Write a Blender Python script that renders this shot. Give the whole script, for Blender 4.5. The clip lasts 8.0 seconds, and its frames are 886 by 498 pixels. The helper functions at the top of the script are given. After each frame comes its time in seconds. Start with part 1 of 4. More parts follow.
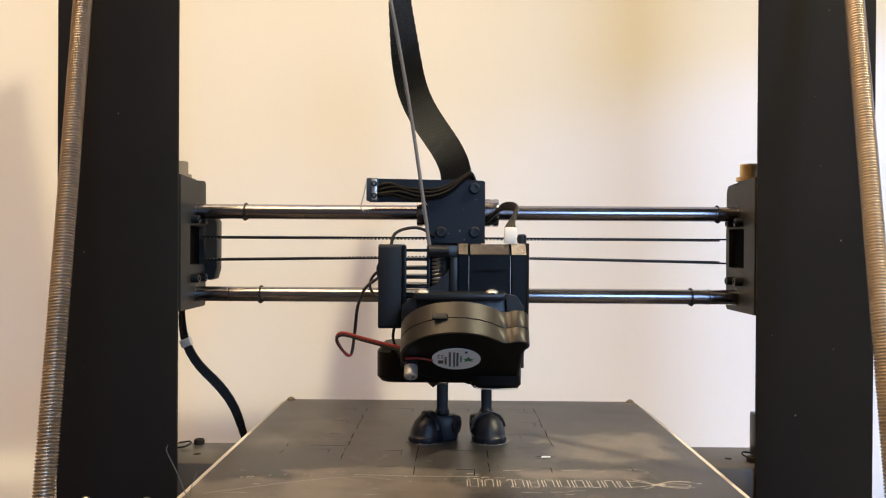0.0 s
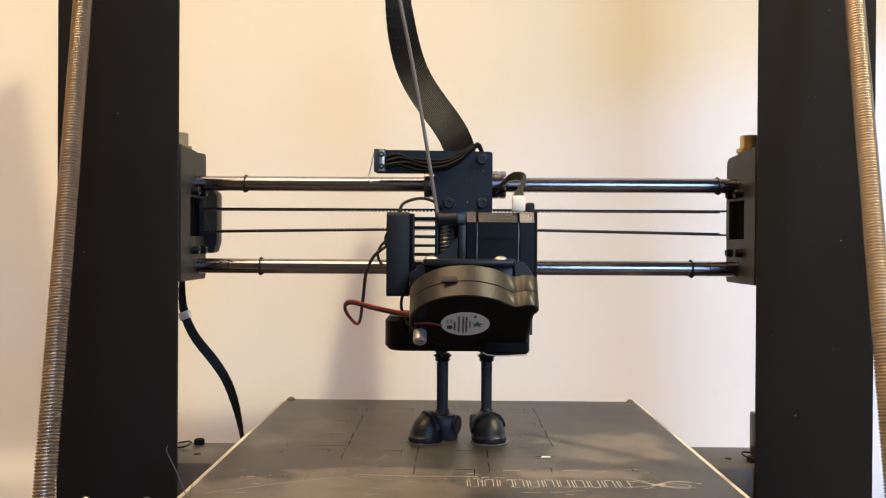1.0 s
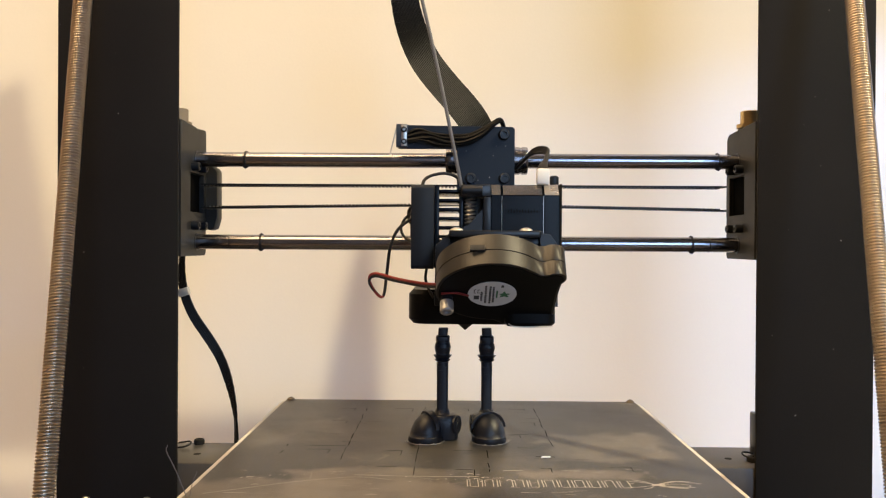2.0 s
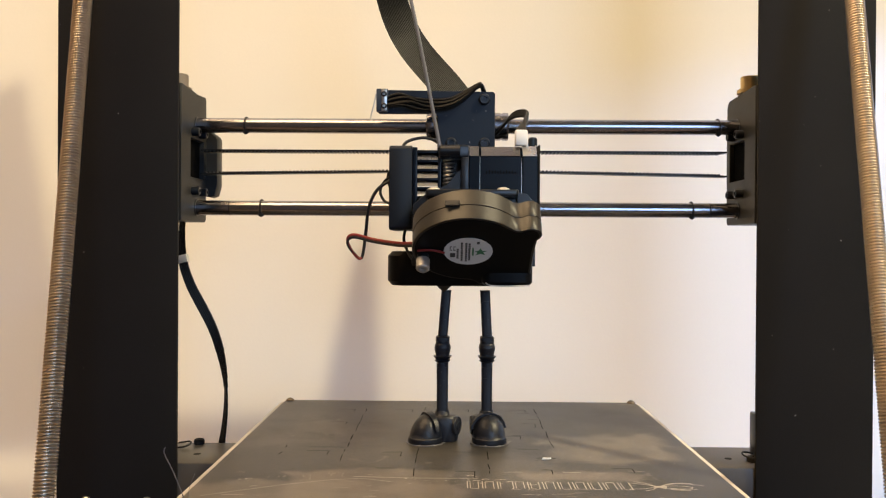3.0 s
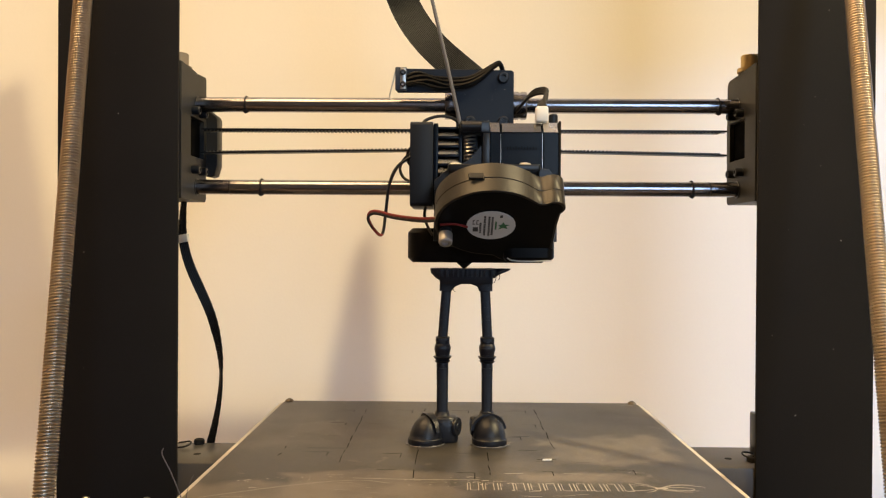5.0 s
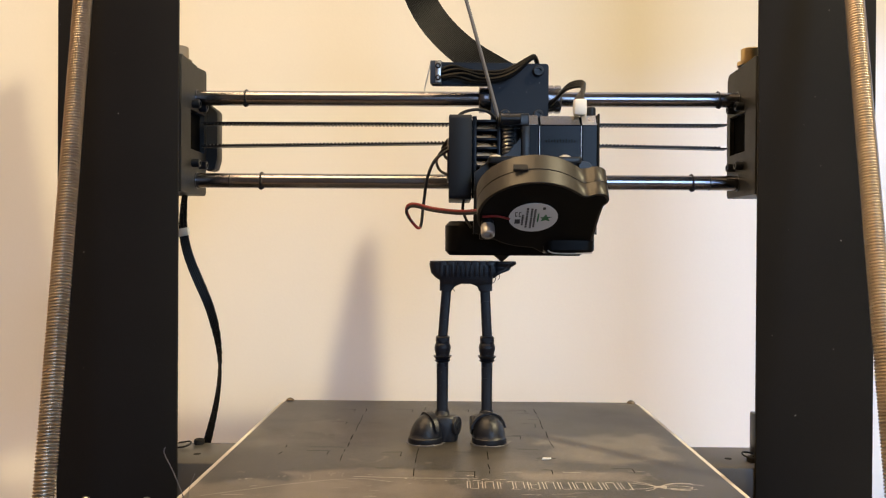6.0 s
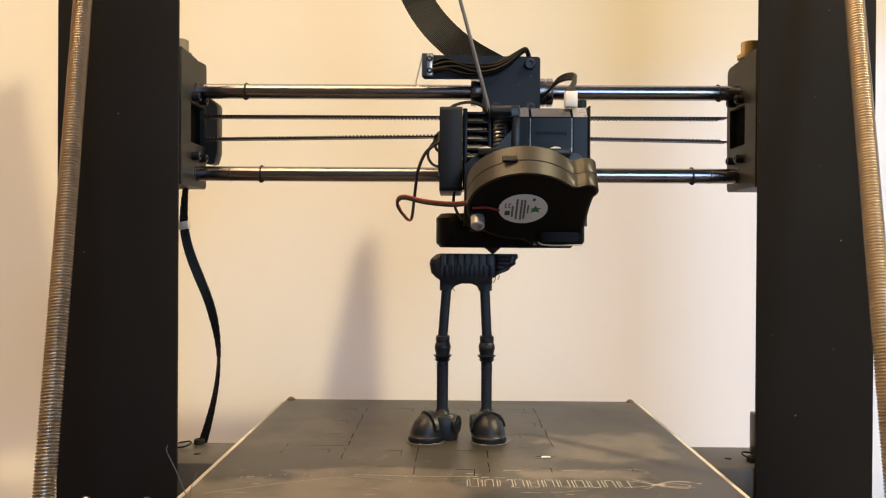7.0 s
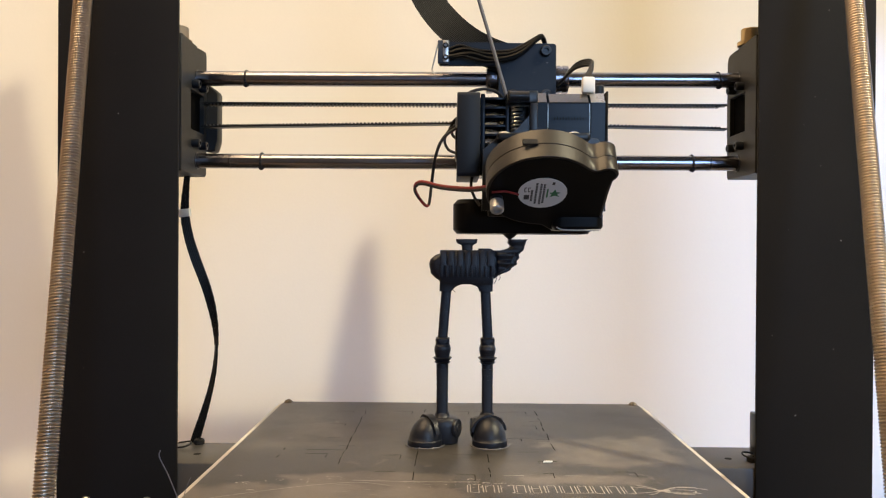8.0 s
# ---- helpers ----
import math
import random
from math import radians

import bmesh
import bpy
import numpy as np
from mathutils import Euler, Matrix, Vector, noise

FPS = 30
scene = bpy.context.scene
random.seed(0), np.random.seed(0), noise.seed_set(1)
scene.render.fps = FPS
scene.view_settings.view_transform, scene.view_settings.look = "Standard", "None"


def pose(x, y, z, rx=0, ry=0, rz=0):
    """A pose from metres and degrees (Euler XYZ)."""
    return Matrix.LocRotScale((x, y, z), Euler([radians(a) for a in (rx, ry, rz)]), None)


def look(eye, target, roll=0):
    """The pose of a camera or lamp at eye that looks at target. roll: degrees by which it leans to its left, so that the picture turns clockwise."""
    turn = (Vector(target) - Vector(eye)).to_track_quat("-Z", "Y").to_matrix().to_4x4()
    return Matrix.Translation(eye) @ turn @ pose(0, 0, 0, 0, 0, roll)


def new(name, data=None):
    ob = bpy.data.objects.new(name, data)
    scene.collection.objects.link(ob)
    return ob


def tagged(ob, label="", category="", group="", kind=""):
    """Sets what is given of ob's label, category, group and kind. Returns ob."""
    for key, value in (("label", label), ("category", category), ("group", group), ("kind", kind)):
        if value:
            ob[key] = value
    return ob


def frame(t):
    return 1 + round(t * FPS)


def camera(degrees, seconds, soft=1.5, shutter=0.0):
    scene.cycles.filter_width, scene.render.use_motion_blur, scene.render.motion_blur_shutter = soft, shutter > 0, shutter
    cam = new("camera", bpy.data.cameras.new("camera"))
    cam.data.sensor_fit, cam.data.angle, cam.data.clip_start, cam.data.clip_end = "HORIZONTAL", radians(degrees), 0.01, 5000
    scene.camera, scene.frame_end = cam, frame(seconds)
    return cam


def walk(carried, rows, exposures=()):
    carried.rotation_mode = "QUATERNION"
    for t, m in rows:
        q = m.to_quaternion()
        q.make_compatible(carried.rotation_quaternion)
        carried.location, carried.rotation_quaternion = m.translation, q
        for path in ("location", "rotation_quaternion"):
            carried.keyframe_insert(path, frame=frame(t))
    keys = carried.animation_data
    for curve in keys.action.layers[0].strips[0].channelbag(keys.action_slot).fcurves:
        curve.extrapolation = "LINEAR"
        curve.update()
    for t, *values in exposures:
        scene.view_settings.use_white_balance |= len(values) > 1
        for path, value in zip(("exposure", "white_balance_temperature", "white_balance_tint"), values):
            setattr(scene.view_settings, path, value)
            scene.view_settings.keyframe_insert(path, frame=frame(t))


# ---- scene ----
# camera on its stand, square in front of the printer; bed top at z = 0.100
cam = camera(58.0, 8.0, soft=1.2)
HERE = look((-0.006, 0.0, 0.196), (-0.006 - math.sin(radians(0.6)), math.cos(radians(0.6)), 0.196 - math.tan(radians(0.26))), 0.35)
walk(cam, [(0.0, HERE), (8.0, HERE)],
     exposures=[(0.0, 0.0, 6500, 12), (1.0, 0.0, 6700, 12), (1.5, 0.0, 6950, 12), (3.0, 0.0, 6950, 12), (3.5, 0.0, 6950, 12), (4.0, -0.03, 7200, 12), (4.5, -0.08, 8200, 12),
                (4.7, -0.08, 8200, 12), (5.8, -0.04, 7000, 12), (6.2, -0.04, 7000, 12), (6.5, -0.05, 7500, 12), (7.0, -0.05, 7450, 12), (7.2, 0.0, 6250, 12), (7.5, 0.0, 6150, 12), (8.0, 0.0, 6500, 12)])

# ---- light: low warm light through a small high window, blue daylight through another, an added blue fill from the south, a warm room lamp ----
world = bpy.data.worlds.new("world")
scene.world = world
world.use_nodes = True
wn = world.node_tree.nodes
sky = wn.new("ShaderNodeTexSky")
sky.sky_type, sky.sun_disc, sky.sun_elevation, sky.sun_rotation = "NISHITA", False, radians(35), radians(200)
world.node_tree.links.new(sky.outputs["Color"], wn["Background"].inputs["Color"])
wn["Background"].inputs["Strength"].default_value = 0.1


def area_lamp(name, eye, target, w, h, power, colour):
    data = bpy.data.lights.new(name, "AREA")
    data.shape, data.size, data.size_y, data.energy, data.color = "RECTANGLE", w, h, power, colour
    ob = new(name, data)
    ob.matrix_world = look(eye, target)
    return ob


area_lamp("evening_window_light", (2.64, -0.978, 3.25), (-0.05, 0.6, 0.2), 0.06, 0.09, 208.0, (1.0, 0.886, 0.59))
area_lamp("east_window_daylight", (2.0, -0.60, 0.856), (0.2, 0.6, 0.1), 0.9, 0.10, 128.0, (0.18, 0.43, 1.0))
# added blue fill from behind the camera; no window is known there
area_lamp("south_fill_light", (0.52, -1.23, 0.50), (0.35, 0.6, 0.25), 0.50, 0.80, 11.0, (0.36, 0.60, 1.0))
area_lamp("ceiling_lamp_light", (-0.55, 0.0, 1.50), (-0.35, 0.5, 0.0), 1.0, 0.8, 26.0, (1.0, 0.71, 0.40))

# ---- materials ----


def material(name, colour, rough=0.5, metal=0.0, vary=0.15, scale=60.0, bump=0.1, fine=900.0, spec=0.5, spots=None, coat=0.0, stains=(), lit_worn=()):
    """Base colour with two scales of change, gloss that changes with them, and fine relief."""
    m = bpy.data.materials.new(name)
    m.use_nodes = True
    nt = m.node_tree
    n, l = nt.nodes, nt.links
    b = n["Principled BSDF"]
    co = n.new("ShaderNodeTexCoord")
    big, small = n.new("ShaderNodeTexNoise"), n.new("ShaderNodeTexNoise")
    big.inputs["Scale"].default_value, big.inputs["Detail"].default_value = scale, 5
    small.inputs["Scale"].default_value, small.inputs["Detail"].default_value = fine, 3
    for t in (big, small):
        l.new(co.outputs["Object"], t.inputs["Vector"])
    mix = n.new("ShaderNodeMix")
    mix.data_type = "RGBA"
    mix.inputs["A"].default_value = (*[c * (1 - vary) for c in colour], 1)
    mix.inputs["B"].default_value = (*[min(1, c * (1 + vary)) for c in colour], 1)
    add = n.new("ShaderNodeMath")
    add.operation = "MULTIPLY_ADD"
    add.inputs[1].default_value = 0.4
    l.new(small.outputs["Fac"], add.inputs[0])
    mul = n.new("ShaderNodeMath")
    mul.operation = "MULTIPLY"
    mul.inputs[1].default_value = 0.6
    l.new(big.outputs["Fac"], mul.inputs[0])
    l.new(mul.outputs[0], add.inputs[2])
    l.new(add.outputs[0], mix.inputs["Factor"])
    last = mix.outputs["Result"]
    if spots:
        cell = n.new("ShaderNodeTexNoise")
        cell.inputs["Scale"].default_value = spots[0]
        cell.inputs["Detail"].default_value = 1
        l.new(co.outputs["Object"], cell.inputs["Vector"])
        ramp = n.new("ShaderNodeMapRange")
        ramp.inputs["From Min"].default_value, ramp.inputs["From Max"].default_value = spots[1], spots[1] + 0.03
        l.new(cell.outputs["Fac"], ramp.inputs["Value"])
        m2 = n.new("ShaderNodeMix")
        m2.data_type = "RGBA"
        m2.inputs["B"].default_value = (*spots[2], 1)
        l.new(last, m2.inputs["A"])
        l.new(ramp.outputs["Result"], m2.inputs["Factor"])
        last = m2.outputs["Result"]
    for sc, lo, hi, col in stains:
        st = n.new("ShaderNodeTexNoise")
        st.inputs["Scale"].default_value, st.inputs["Detail"].default_value, st.inputs["Distortion"].default_value = sc, 6, 0.6
        l.new(co.outputs["Object"], st.inputs["Vector"])
        rm = n.new("ShaderNodeMapRange")
        rm.inputs["From Min"].default_value, rm.inputs["From Max"].default_value = lo, hi
        l.new(st.outputs["Fac"], rm.inputs["Value"])
        m3 = n.new("ShaderNodeMix")
        m3.data_type = "RGBA"
        m3.inputs["B"].default_value = (*col, 1)
        l.new(last, m3.inputs["A"])
        l.new(rm.outputs["Result"], m3.inputs["Factor"])
        last = m3.outputs["Result"]
    if lit_worn:
        # pale patches, painted light and wear: middle, half size (m) and strength, with ragged rims and a patchy
        # inside
        wob = n.new("ShaderNodeTexNoise")
        wob.inputs["Scale"].default_value, wob.inputs["Detail"].default_value = 45.0, 5
        l.new(co.outputs["Object"], wob.inputs["Vector"])
        off = n.new("ShaderNodeVectorMath")
        off.operation = "MULTIPLY_ADD"
        off.inputs[1].default_value = (0.030, 0.030, 0.0)
        l.new(wob.outputs["Color"], off.inputs[0])
        l.new(co.outputs["Object"], off.inputs[2])
        for px, py, hx, hy, soft, most in lit_worn:
            sub = n.new("ShaderNodeVectorMath")
            sub.operation = "SUBTRACT"
            sub.inputs[1].default_value = (px + 0.015, py + 0.015, 0)
            l.new(off.outputs[0], sub.inputs[0])
            ab = n.new("ShaderNodeVectorMath")
            ab.operation = "ABSOLUTE"
            l.new(sub.outputs[0], ab.inputs[0])
            s2 = n.new("ShaderNodeVectorMath")
            s2.operation = "SUBTRACT"
            s2.inputs[1].default_value = (hx, hy, 0)
            l.new(ab.outputs[0], s2.inputs[0])
            sep = n.new("ShaderNodeSeparateXYZ")
            l.new(s2.outputs[0], sep.inputs[0])
            mx = n.new("ShaderNodeMath")
            mx.operation = "MAXIMUM"
            l.new(sep.outputs["X"], mx.inputs[0])
            l.new(sep.outputs["Y"], mx.inputs[1])
            edge = n.new("ShaderNodeMapRange")
            edge.interpolation_type = "SMOOTHSTEP"
            edge.inputs["From Min"].default_value, edge.inputs["From Max"].default_value = -soft, soft
            edge.inputs["To Min"].default_value, edge.inputs["To Max"].default_value = most, 0.0
            l.new(mx.outputs[0], edge.inputs["Value"])
            dap = n.new("ShaderNodeMapRange")
            dap.inputs["From Min"].default_value, dap.inputs["From Max"].default_value = 0.35, 0.62
            dap.inputs["To Min"].default_value = 0.45
            l.new(wob.outputs["Fac"], dap.inputs["Value"])
            fac = n.new("ShaderNodeMath")
            fac.operation = "MULTIPLY"
            l.new(edge.outputs["Result"], fac.inputs[0])
            l.new(dap.outputs["Result"], fac.inputs[1])
            m4 = n.new("ShaderNodeMix")
            m4.data_type = "RGBA"
            m4.inputs["B"].default_value = (0.200, 0.176, 0.150, 1)
            l.new(last, m4.inputs["A"])
            l.new(fac.outputs[0], m4.inputs["Factor"])
            last = m4.outputs["Result"]
    l.new(last, b.inputs["Base Color"])
    rr = n.new("ShaderNodeMapRange")
    rr.inputs["To Min"].default_value, rr.inputs["To Max"].default_value = max(0.02, rough * 0.8), min(1, rough * 1.2)
    l.new(big.outputs["Fac"], rr.inputs["Value"])
    l.new(rr.outputs["Result"], b.inputs["Roughness"])
    b.inputs["Metallic"].default_value = metal
    b.inputs["Specular IOR Level"].default_value = spec
    b.inputs["Coat Weight"].default_value = coat
    if bump:
        bp = n.new("ShaderNodeBump")
        bp.inputs["Strength"].default_value = bump
        bp.inputs["Distance"].default_value = 0.0004
        l.new(small.outputs["Fac"], bp.inputs["Height"])
        l.new(bp.outputs["Normal"], b.inputs["Normal"])
    return m


WALL = material("wall_paint", (0.82, 0.772, 0.688), 0.7, 0, 0.03, 3.0, 0.15, 500.0, 0.3)
# for surfaces out of view, darkened so they bounce little light
DIM_PAINT = material("dimmed_room_paint", (0.20, 0.18, 0.16), 0.8, 0, 0.04, 3.0, 0.1, 300.0, 0.2)
WOOD = material("floor_wood", (0.16, 0.10, 0.06), 0.5, 0, 0.3, 8.0, 0.1, 200.0)
TABLE = material("brown_oak", (0.20, 0.14, 0.09), 0.45, 0, 0.12, 9.0, 0.1, 200.0)
STEEL_BLACK = material("black_powder_coat", (0.0205, 0.0192, 0.0184), 0.55, 0, 0.25, 25.0, 0.10, 1600.0, 0.05, (420.0, 0.815, (0.25, 0.24, 0.22)))
PLASTIC = material("black_plastic", (0.007, 0.009, 0.013), 0.34, 0, 0.2, 60.0, 0.12, 1500.0, 0.40)
PLASTIC_MATT = material("black_plastic_matt", (0.008, 0.012, 0.020), 0.5, 0, 0.2, 60.0, 0.06, 1500.0, 0.22)
CARRIAGE = material("black_anodised_plate", (0.008, 0.013, 0.024), 0.42, 0.0, 0.2, 70.0, 0.1, 1600.0, 0.22, (600.0, 0.78, (0.2, 0.2, 0.2)))
GLOSS = material("black_gloss_enamel", (0.005, 0.008, 0.014), 0.22, 0, 0.2, 60.0, 0.03, 1200.0, 0.13)
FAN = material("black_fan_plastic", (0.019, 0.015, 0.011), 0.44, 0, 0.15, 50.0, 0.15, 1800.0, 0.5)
# black of the duct; also darkens the blower's down-facing cover
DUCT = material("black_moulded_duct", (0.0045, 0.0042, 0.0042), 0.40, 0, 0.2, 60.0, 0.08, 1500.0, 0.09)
RUBBER = material("black_rubber", (0.009, 0.009, 0.010), 0.45, 0, 0.2, 80.0, 0.2, 1500.0, 0.3)
CHROME = material("ground_steel", (0.29, 0.29, 0.325), 0.22, 1.0, 0.08, 120.0, 0.03, 2500.0)
ZINC = material("zinc_steel", (0.55, 0.54, 0.52), 0.34, 1.0, 0.15, 120.0, 0.08, 1500.0)
THREAD = material("zinc_thread", (0.60, 0.51, 0.41), 0.42, 1.0, 0.15, 90.0, 0.08, 1500.0)
BRASS = material("brass", (0.60, 0.42, 0.20), 0.35, 1.0, 0.1, 120.0, 0.08, 1500.0)
NOZZLE = material("charred_brass", (0.05, 0.04, 0.03), 0.5, 0.6, 0.2, 200.0, 0.1, 1500.0)
# lighter copy of the frame's black: light from above put into the mounts
LIT_PLATE = material("top_lit_black_steel", (0.055, 0.050, 0.045), 0.42, 0, 0.3, 30.0, 0.10, 1600.0, 0.5, (420.0, 0.80, (0.2, 0.19, 0.17)))
SCREW = material("browned_steel", (0.16, 0.13, 0.10), 0.35, 0.9, 0.3, 300.0, 0.1, 1500.0)
LOOM = material("black_cable_sleeve", (0.004, 0.004, 0.0042), 0.42, 0, 0.2, 80.0, 0.2, 1500.0, 0.14)
BLOCK = material("dark_moulded_nylon", (0.017, 0.0165, 0.0160), 0.5, 0, 0.2, 60.0, 0.1, 1500.0, 0.30)
DULL = material("dull_bronze", (0.26, 0.21, 0.16), 0.6, 0.5, 0.15, 120.0, 0.1, 1500.0)
BARE = material("bare_motor_steel", (0.66, 0.62, 0.55), 0.28, 1.0, 0.12, 90.0, 0.06, 1500.0)
STACK = material("ground_steel_stack", (0.24, 0.23, 0.215), 0.22, 1.0, 0.15, 90.0, 0.04, 1500.0)
RIBBON = material("black_ribbon_insulation", (0.006, 0.006, 0.0062), 0.38, 0, 0.2, 80.0, 0.1, 1500.0, 0.2)
DOME = material("matt_zinc", (0.50, 0.49, 0.48), 0.5, 0.9, 0.2, 300.0, 0.1, 1500.0)
WHITE = material("white_nylon", (0.82, 0.83, 0.83), 0.5, 0, 0.04, 90.0, 0.1, 1200.0)
TAPE = material("grey_white_tape", (0.55, 0.52, 0.48), 0.6, 0, 0.1, 90.0, 0.1, 1200.0)
RED = material("red_insulation", (0.20, 0.012, 0.010), 0.45, 0, 0.1, 90.0, 0.05, 1200.0)
BLUE = material("blue_switch", (0.018, 0.035, 0.065), 0.5, 0, 0.15, 90.0, 0.1, 1200.0)
PRINT = material("navy_black_filament", (0.0075, 0.009, 0.0145), 0.40, 0, 0.2, 200.0, 0.25, 2200.0, 0.38)
FILAMENT = material("grey_filament", (0.13, 0.13, 0.14), 0.4, 0, 0.1, 90.0, 0.05, 1200.0)
LABEL = material("silver_label", (0.60, 0.63, 0.64), 0.45, 0, 0.05, 90.0, 0.03, 1200.0)
INK = material("label_ink", (0.03, 0.035, 0.035), 0.5, 0, 0.1, 90.0, 0.03, 1200.0)
GREEN = material("green_ink", (0.03, 0.16, 0.07), 0.5, 0, 0.1, 90.0, 0.03, 1200.0)
FADED = material("faded_logo_ink", (0.46, 0.44, 0.40), 0.6, 0, 0.3, 160.0, 0.1, 1200.0)
DARKINK = material("black_scuff", (0.021, 0.020, 0.018), 0.8, 0, 0.3, 160.0, 0.1, 1200.0, 0.1)
# flat black for the shade inside the pulley windows and for stamped marks
HOLLOW = material("black_hollow", (0.003, 0.003, 0.003), 0.9, 0, 0.2, 160.0, 0.05, 1200.0, 0.02)
# first two patches paint reflected light, the front two both light and wear
SHEET = material("build_sheet", (0.034, 0.0315, 0.029), 0.37, 0, 0.4, 22.0, 0.25, 1400.0, 0.36, (520.0, 0.80, (0.22, 0.21, 0.19)),
                 stains=((11.0, 0.50, 0.66, (0.078, 0.071, 0.062)), (34.0, 0.52, 0.70, (0.020, 0.019, 0.018)), (70.0, 0.66, 0.74, (0.13, 0.12, 0.105))),
                 lit_worn=((0.069, -0.010, 0.028, 0.024, 0.004, 0.7), (0.052, -0.059, 0.024, 0.007, 0.004, 0.6),
                       (-0.040, -0.080, 0.034, 0.026, 0.004, 0.65), (-0.060, -0.096, 0.060, 0.026, 0.004, 0.75)))

# ---- mesh helpers; lengths in millimetres ----
MM = 0.001
ORG = {}


def box(bm, x0, x1, y0, y1, z0, z1, bev=0.0, seg=2):
    vs = [bm.verts.new(p) for p in ((x0, y0, z0), (x1, y0, z0), (x1, y1, z0), (x0, y1, z0), (x0, y0, z1), (x1, y0, z1), (x1, y1, z1), (x0, y1, z1))]
    fs = [bm.faces.new([vs[i] for i in q]) for q in ((3, 2, 1, 0), (4, 5, 6, 7), (0, 1, 5, 4), (1, 2, 6, 5), (2, 3, 7, 6), (3, 0, 4, 7))]
    if bev:
        es = {e for f in fs for e in f.edges}
        bmesh.ops.bevel(bm, geom=list(es), offset=bev, segments=seg, profile=0.5, affect="EDGES")
    return bm


def frame_of(d):
    d = Vector(d).normalized()
    u = d.orthogonal().normalized()
    return u, d.cross(u)


def loft(bm, rings, caps=True):
    """Skin a list of closed rings of points."""
    rs = [[bm.verts.new(p) for p in r] for r in rings]
    n = len(rs[0])
    for a, b in zip(rs, rs[1:]):
        for i in range(n):
            bm.faces.new((a[i], a[(i + 1) % n], b[(i + 1) % n], b[i]))
    if caps:
        bm.faces.new(rs[0][::-1])
        bm.faces.new(rs[-1])
    return bm


def turned(bm, a, b, profile, seg=24):
    """A turned body from a to b: profile rows are (way along in mm, radius)."""
    a, b = Vector(a), Vector(b)
    d = (b - a).normalized()
    u, v = frame_of(d)
    rings = []
    for s, r in profile:
        rings.append([a + d * s + (u * math.cos(2 * math.pi * i / seg) + v * math.sin(2 * math.pi * i / seg)) * r for i in range(seg)])
    return loft(bm, rings)


def cyl(bm, a, b, r, seg=24, bev=0.0):
    n = (Vector(b) - Vector(a)).length
    prof = [(0, r - bev), (bev, r), (n - bev, r), (n, r - bev)] if bev else [(0, r), (n, r)]
    return turned(bm, a, b, prof, seg)


def smooth_line(pts, steps=6):
    pts = [Vector(p) for p in pts]
    out = []
    for i in range(len(pts) - 1):
        p0, p1, p2, p3 = pts[max(i - 1, 0)], pts[i], pts[i + 1], pts[min(i + 2, len(pts) - 1)]
        for k in range(steps):
            t = k / steps
            out.append(0.5 * ((2 * p1) + (p2 - p0) * t + (2 * p0 - 5 * p1 + 4 * p2 - p3) * t * t + (3 * p1 - p0 - 3 * p2 + p3) * t ** 3))
    return out + [pts[-1]]


def tube(bm, pts, r, seg=8, steps=6):
    line = smooth_line(pts, steps)
    rings, u = [], None
    for i, p in enumerate(line):
        d = (line[min(i + 1, len(line) - 1)] - line[max(i - 1, 0)]).normalized()
        u = (u - d * u.dot(d)).normalized() if u else frame_of(d)[0]
        v = d.cross(u)
        rings.append([p + (u * math.cos(2 * math.pi * k / seg) + v * math.sin(2 * math.pi * k / seg)) * r for k in range(seg)])
    return loft(bm, rings)


def prism(bm, outline, origin, ux, uy, depth, bev=0.0):
    """An outline in the plane of ux and uy, pushed along depth (a vector)."""
    o, ux, uy, dp = Vector(origin), Vector(ux), Vector(uy), Vector(depth)
    base = [o + ux * a + uy * b for a, b in outline]
    if bev:
        cx = sum(a for a, b in outline) / len(outline)
        cy = sum(b for a, b in outline) / len(outline)
        inner = []
        for a, b in outline:
            k = 1 - bev / max(bev * 2, math.hypot(a - cx, b - cy))
            inner.append(o + ux * (cx + (a - cx) * k) + uy * (cy + (b - cy) * k))
        n = dp.normalized() * bev
        return loft(bm, [inner, [p + n for p in base], [p + dp - n for p in base], [p + dp for p in inner]])
    return loft(bm, [base, [p + dp for p in base]])


def arc(cx, cy, r, a0, a1, n):
    return [(cx + r * math.cos(radians(a0 + (a1 - a0) * i / n)), cy + r * math.sin(radians(a0 + (a1 - a0) * i / n))) for i in range(n + 1)]


def round_rect(x0, x1, y0, y1, r, n=5):
    return arc(x1 - r, y0 + r, r, -90, 0, n) + arc(x1 - r, y1 - r, r, 0, 90, n) + arc(x0 + r, y1 - r, r, 90, 180, n) + arc(x0 + r, y0 + r, r, 180, 270, n)


def finish(name, bm, mat, org=(0, 0, 0), angle=38):
    bmesh.ops.recalc_face_normals(bm, faces=bm.faces)
    me = bpy.data.meshes.new(name)
    bm.to_mesh(me)
    bm.free()
    me.transform(Matrix.Scale(MM, 4) @ Matrix.Translation([-c for c in org]))
    me.materials.append(mat)
    me.polygons.foreach_set("use_smooth", [True] * len(me.polygons))
    me.set_sharp_from_angle(angle=radians(angle))
    return new(name, me)


def thing(name, org, label, category, group="", kind=""):
    ob = new(name)
    ob.empty_display_size = 0.01
    ob.matrix_basis = pose(*[c * MM for c in org])
    ORG[ob.name] = org
    return tagged(ob, label, category, group, kind)


def part(name, bm, mat, parent, label=""):
    """One mesh under a thing or a part; its points are given in the place's millimetres."""
    org = ORG[parent.name]
    ob = finish(name, bm, mat, org)
    ob.parent = parent
    ORG[ob.name] = org
    return tagged(ob, label)


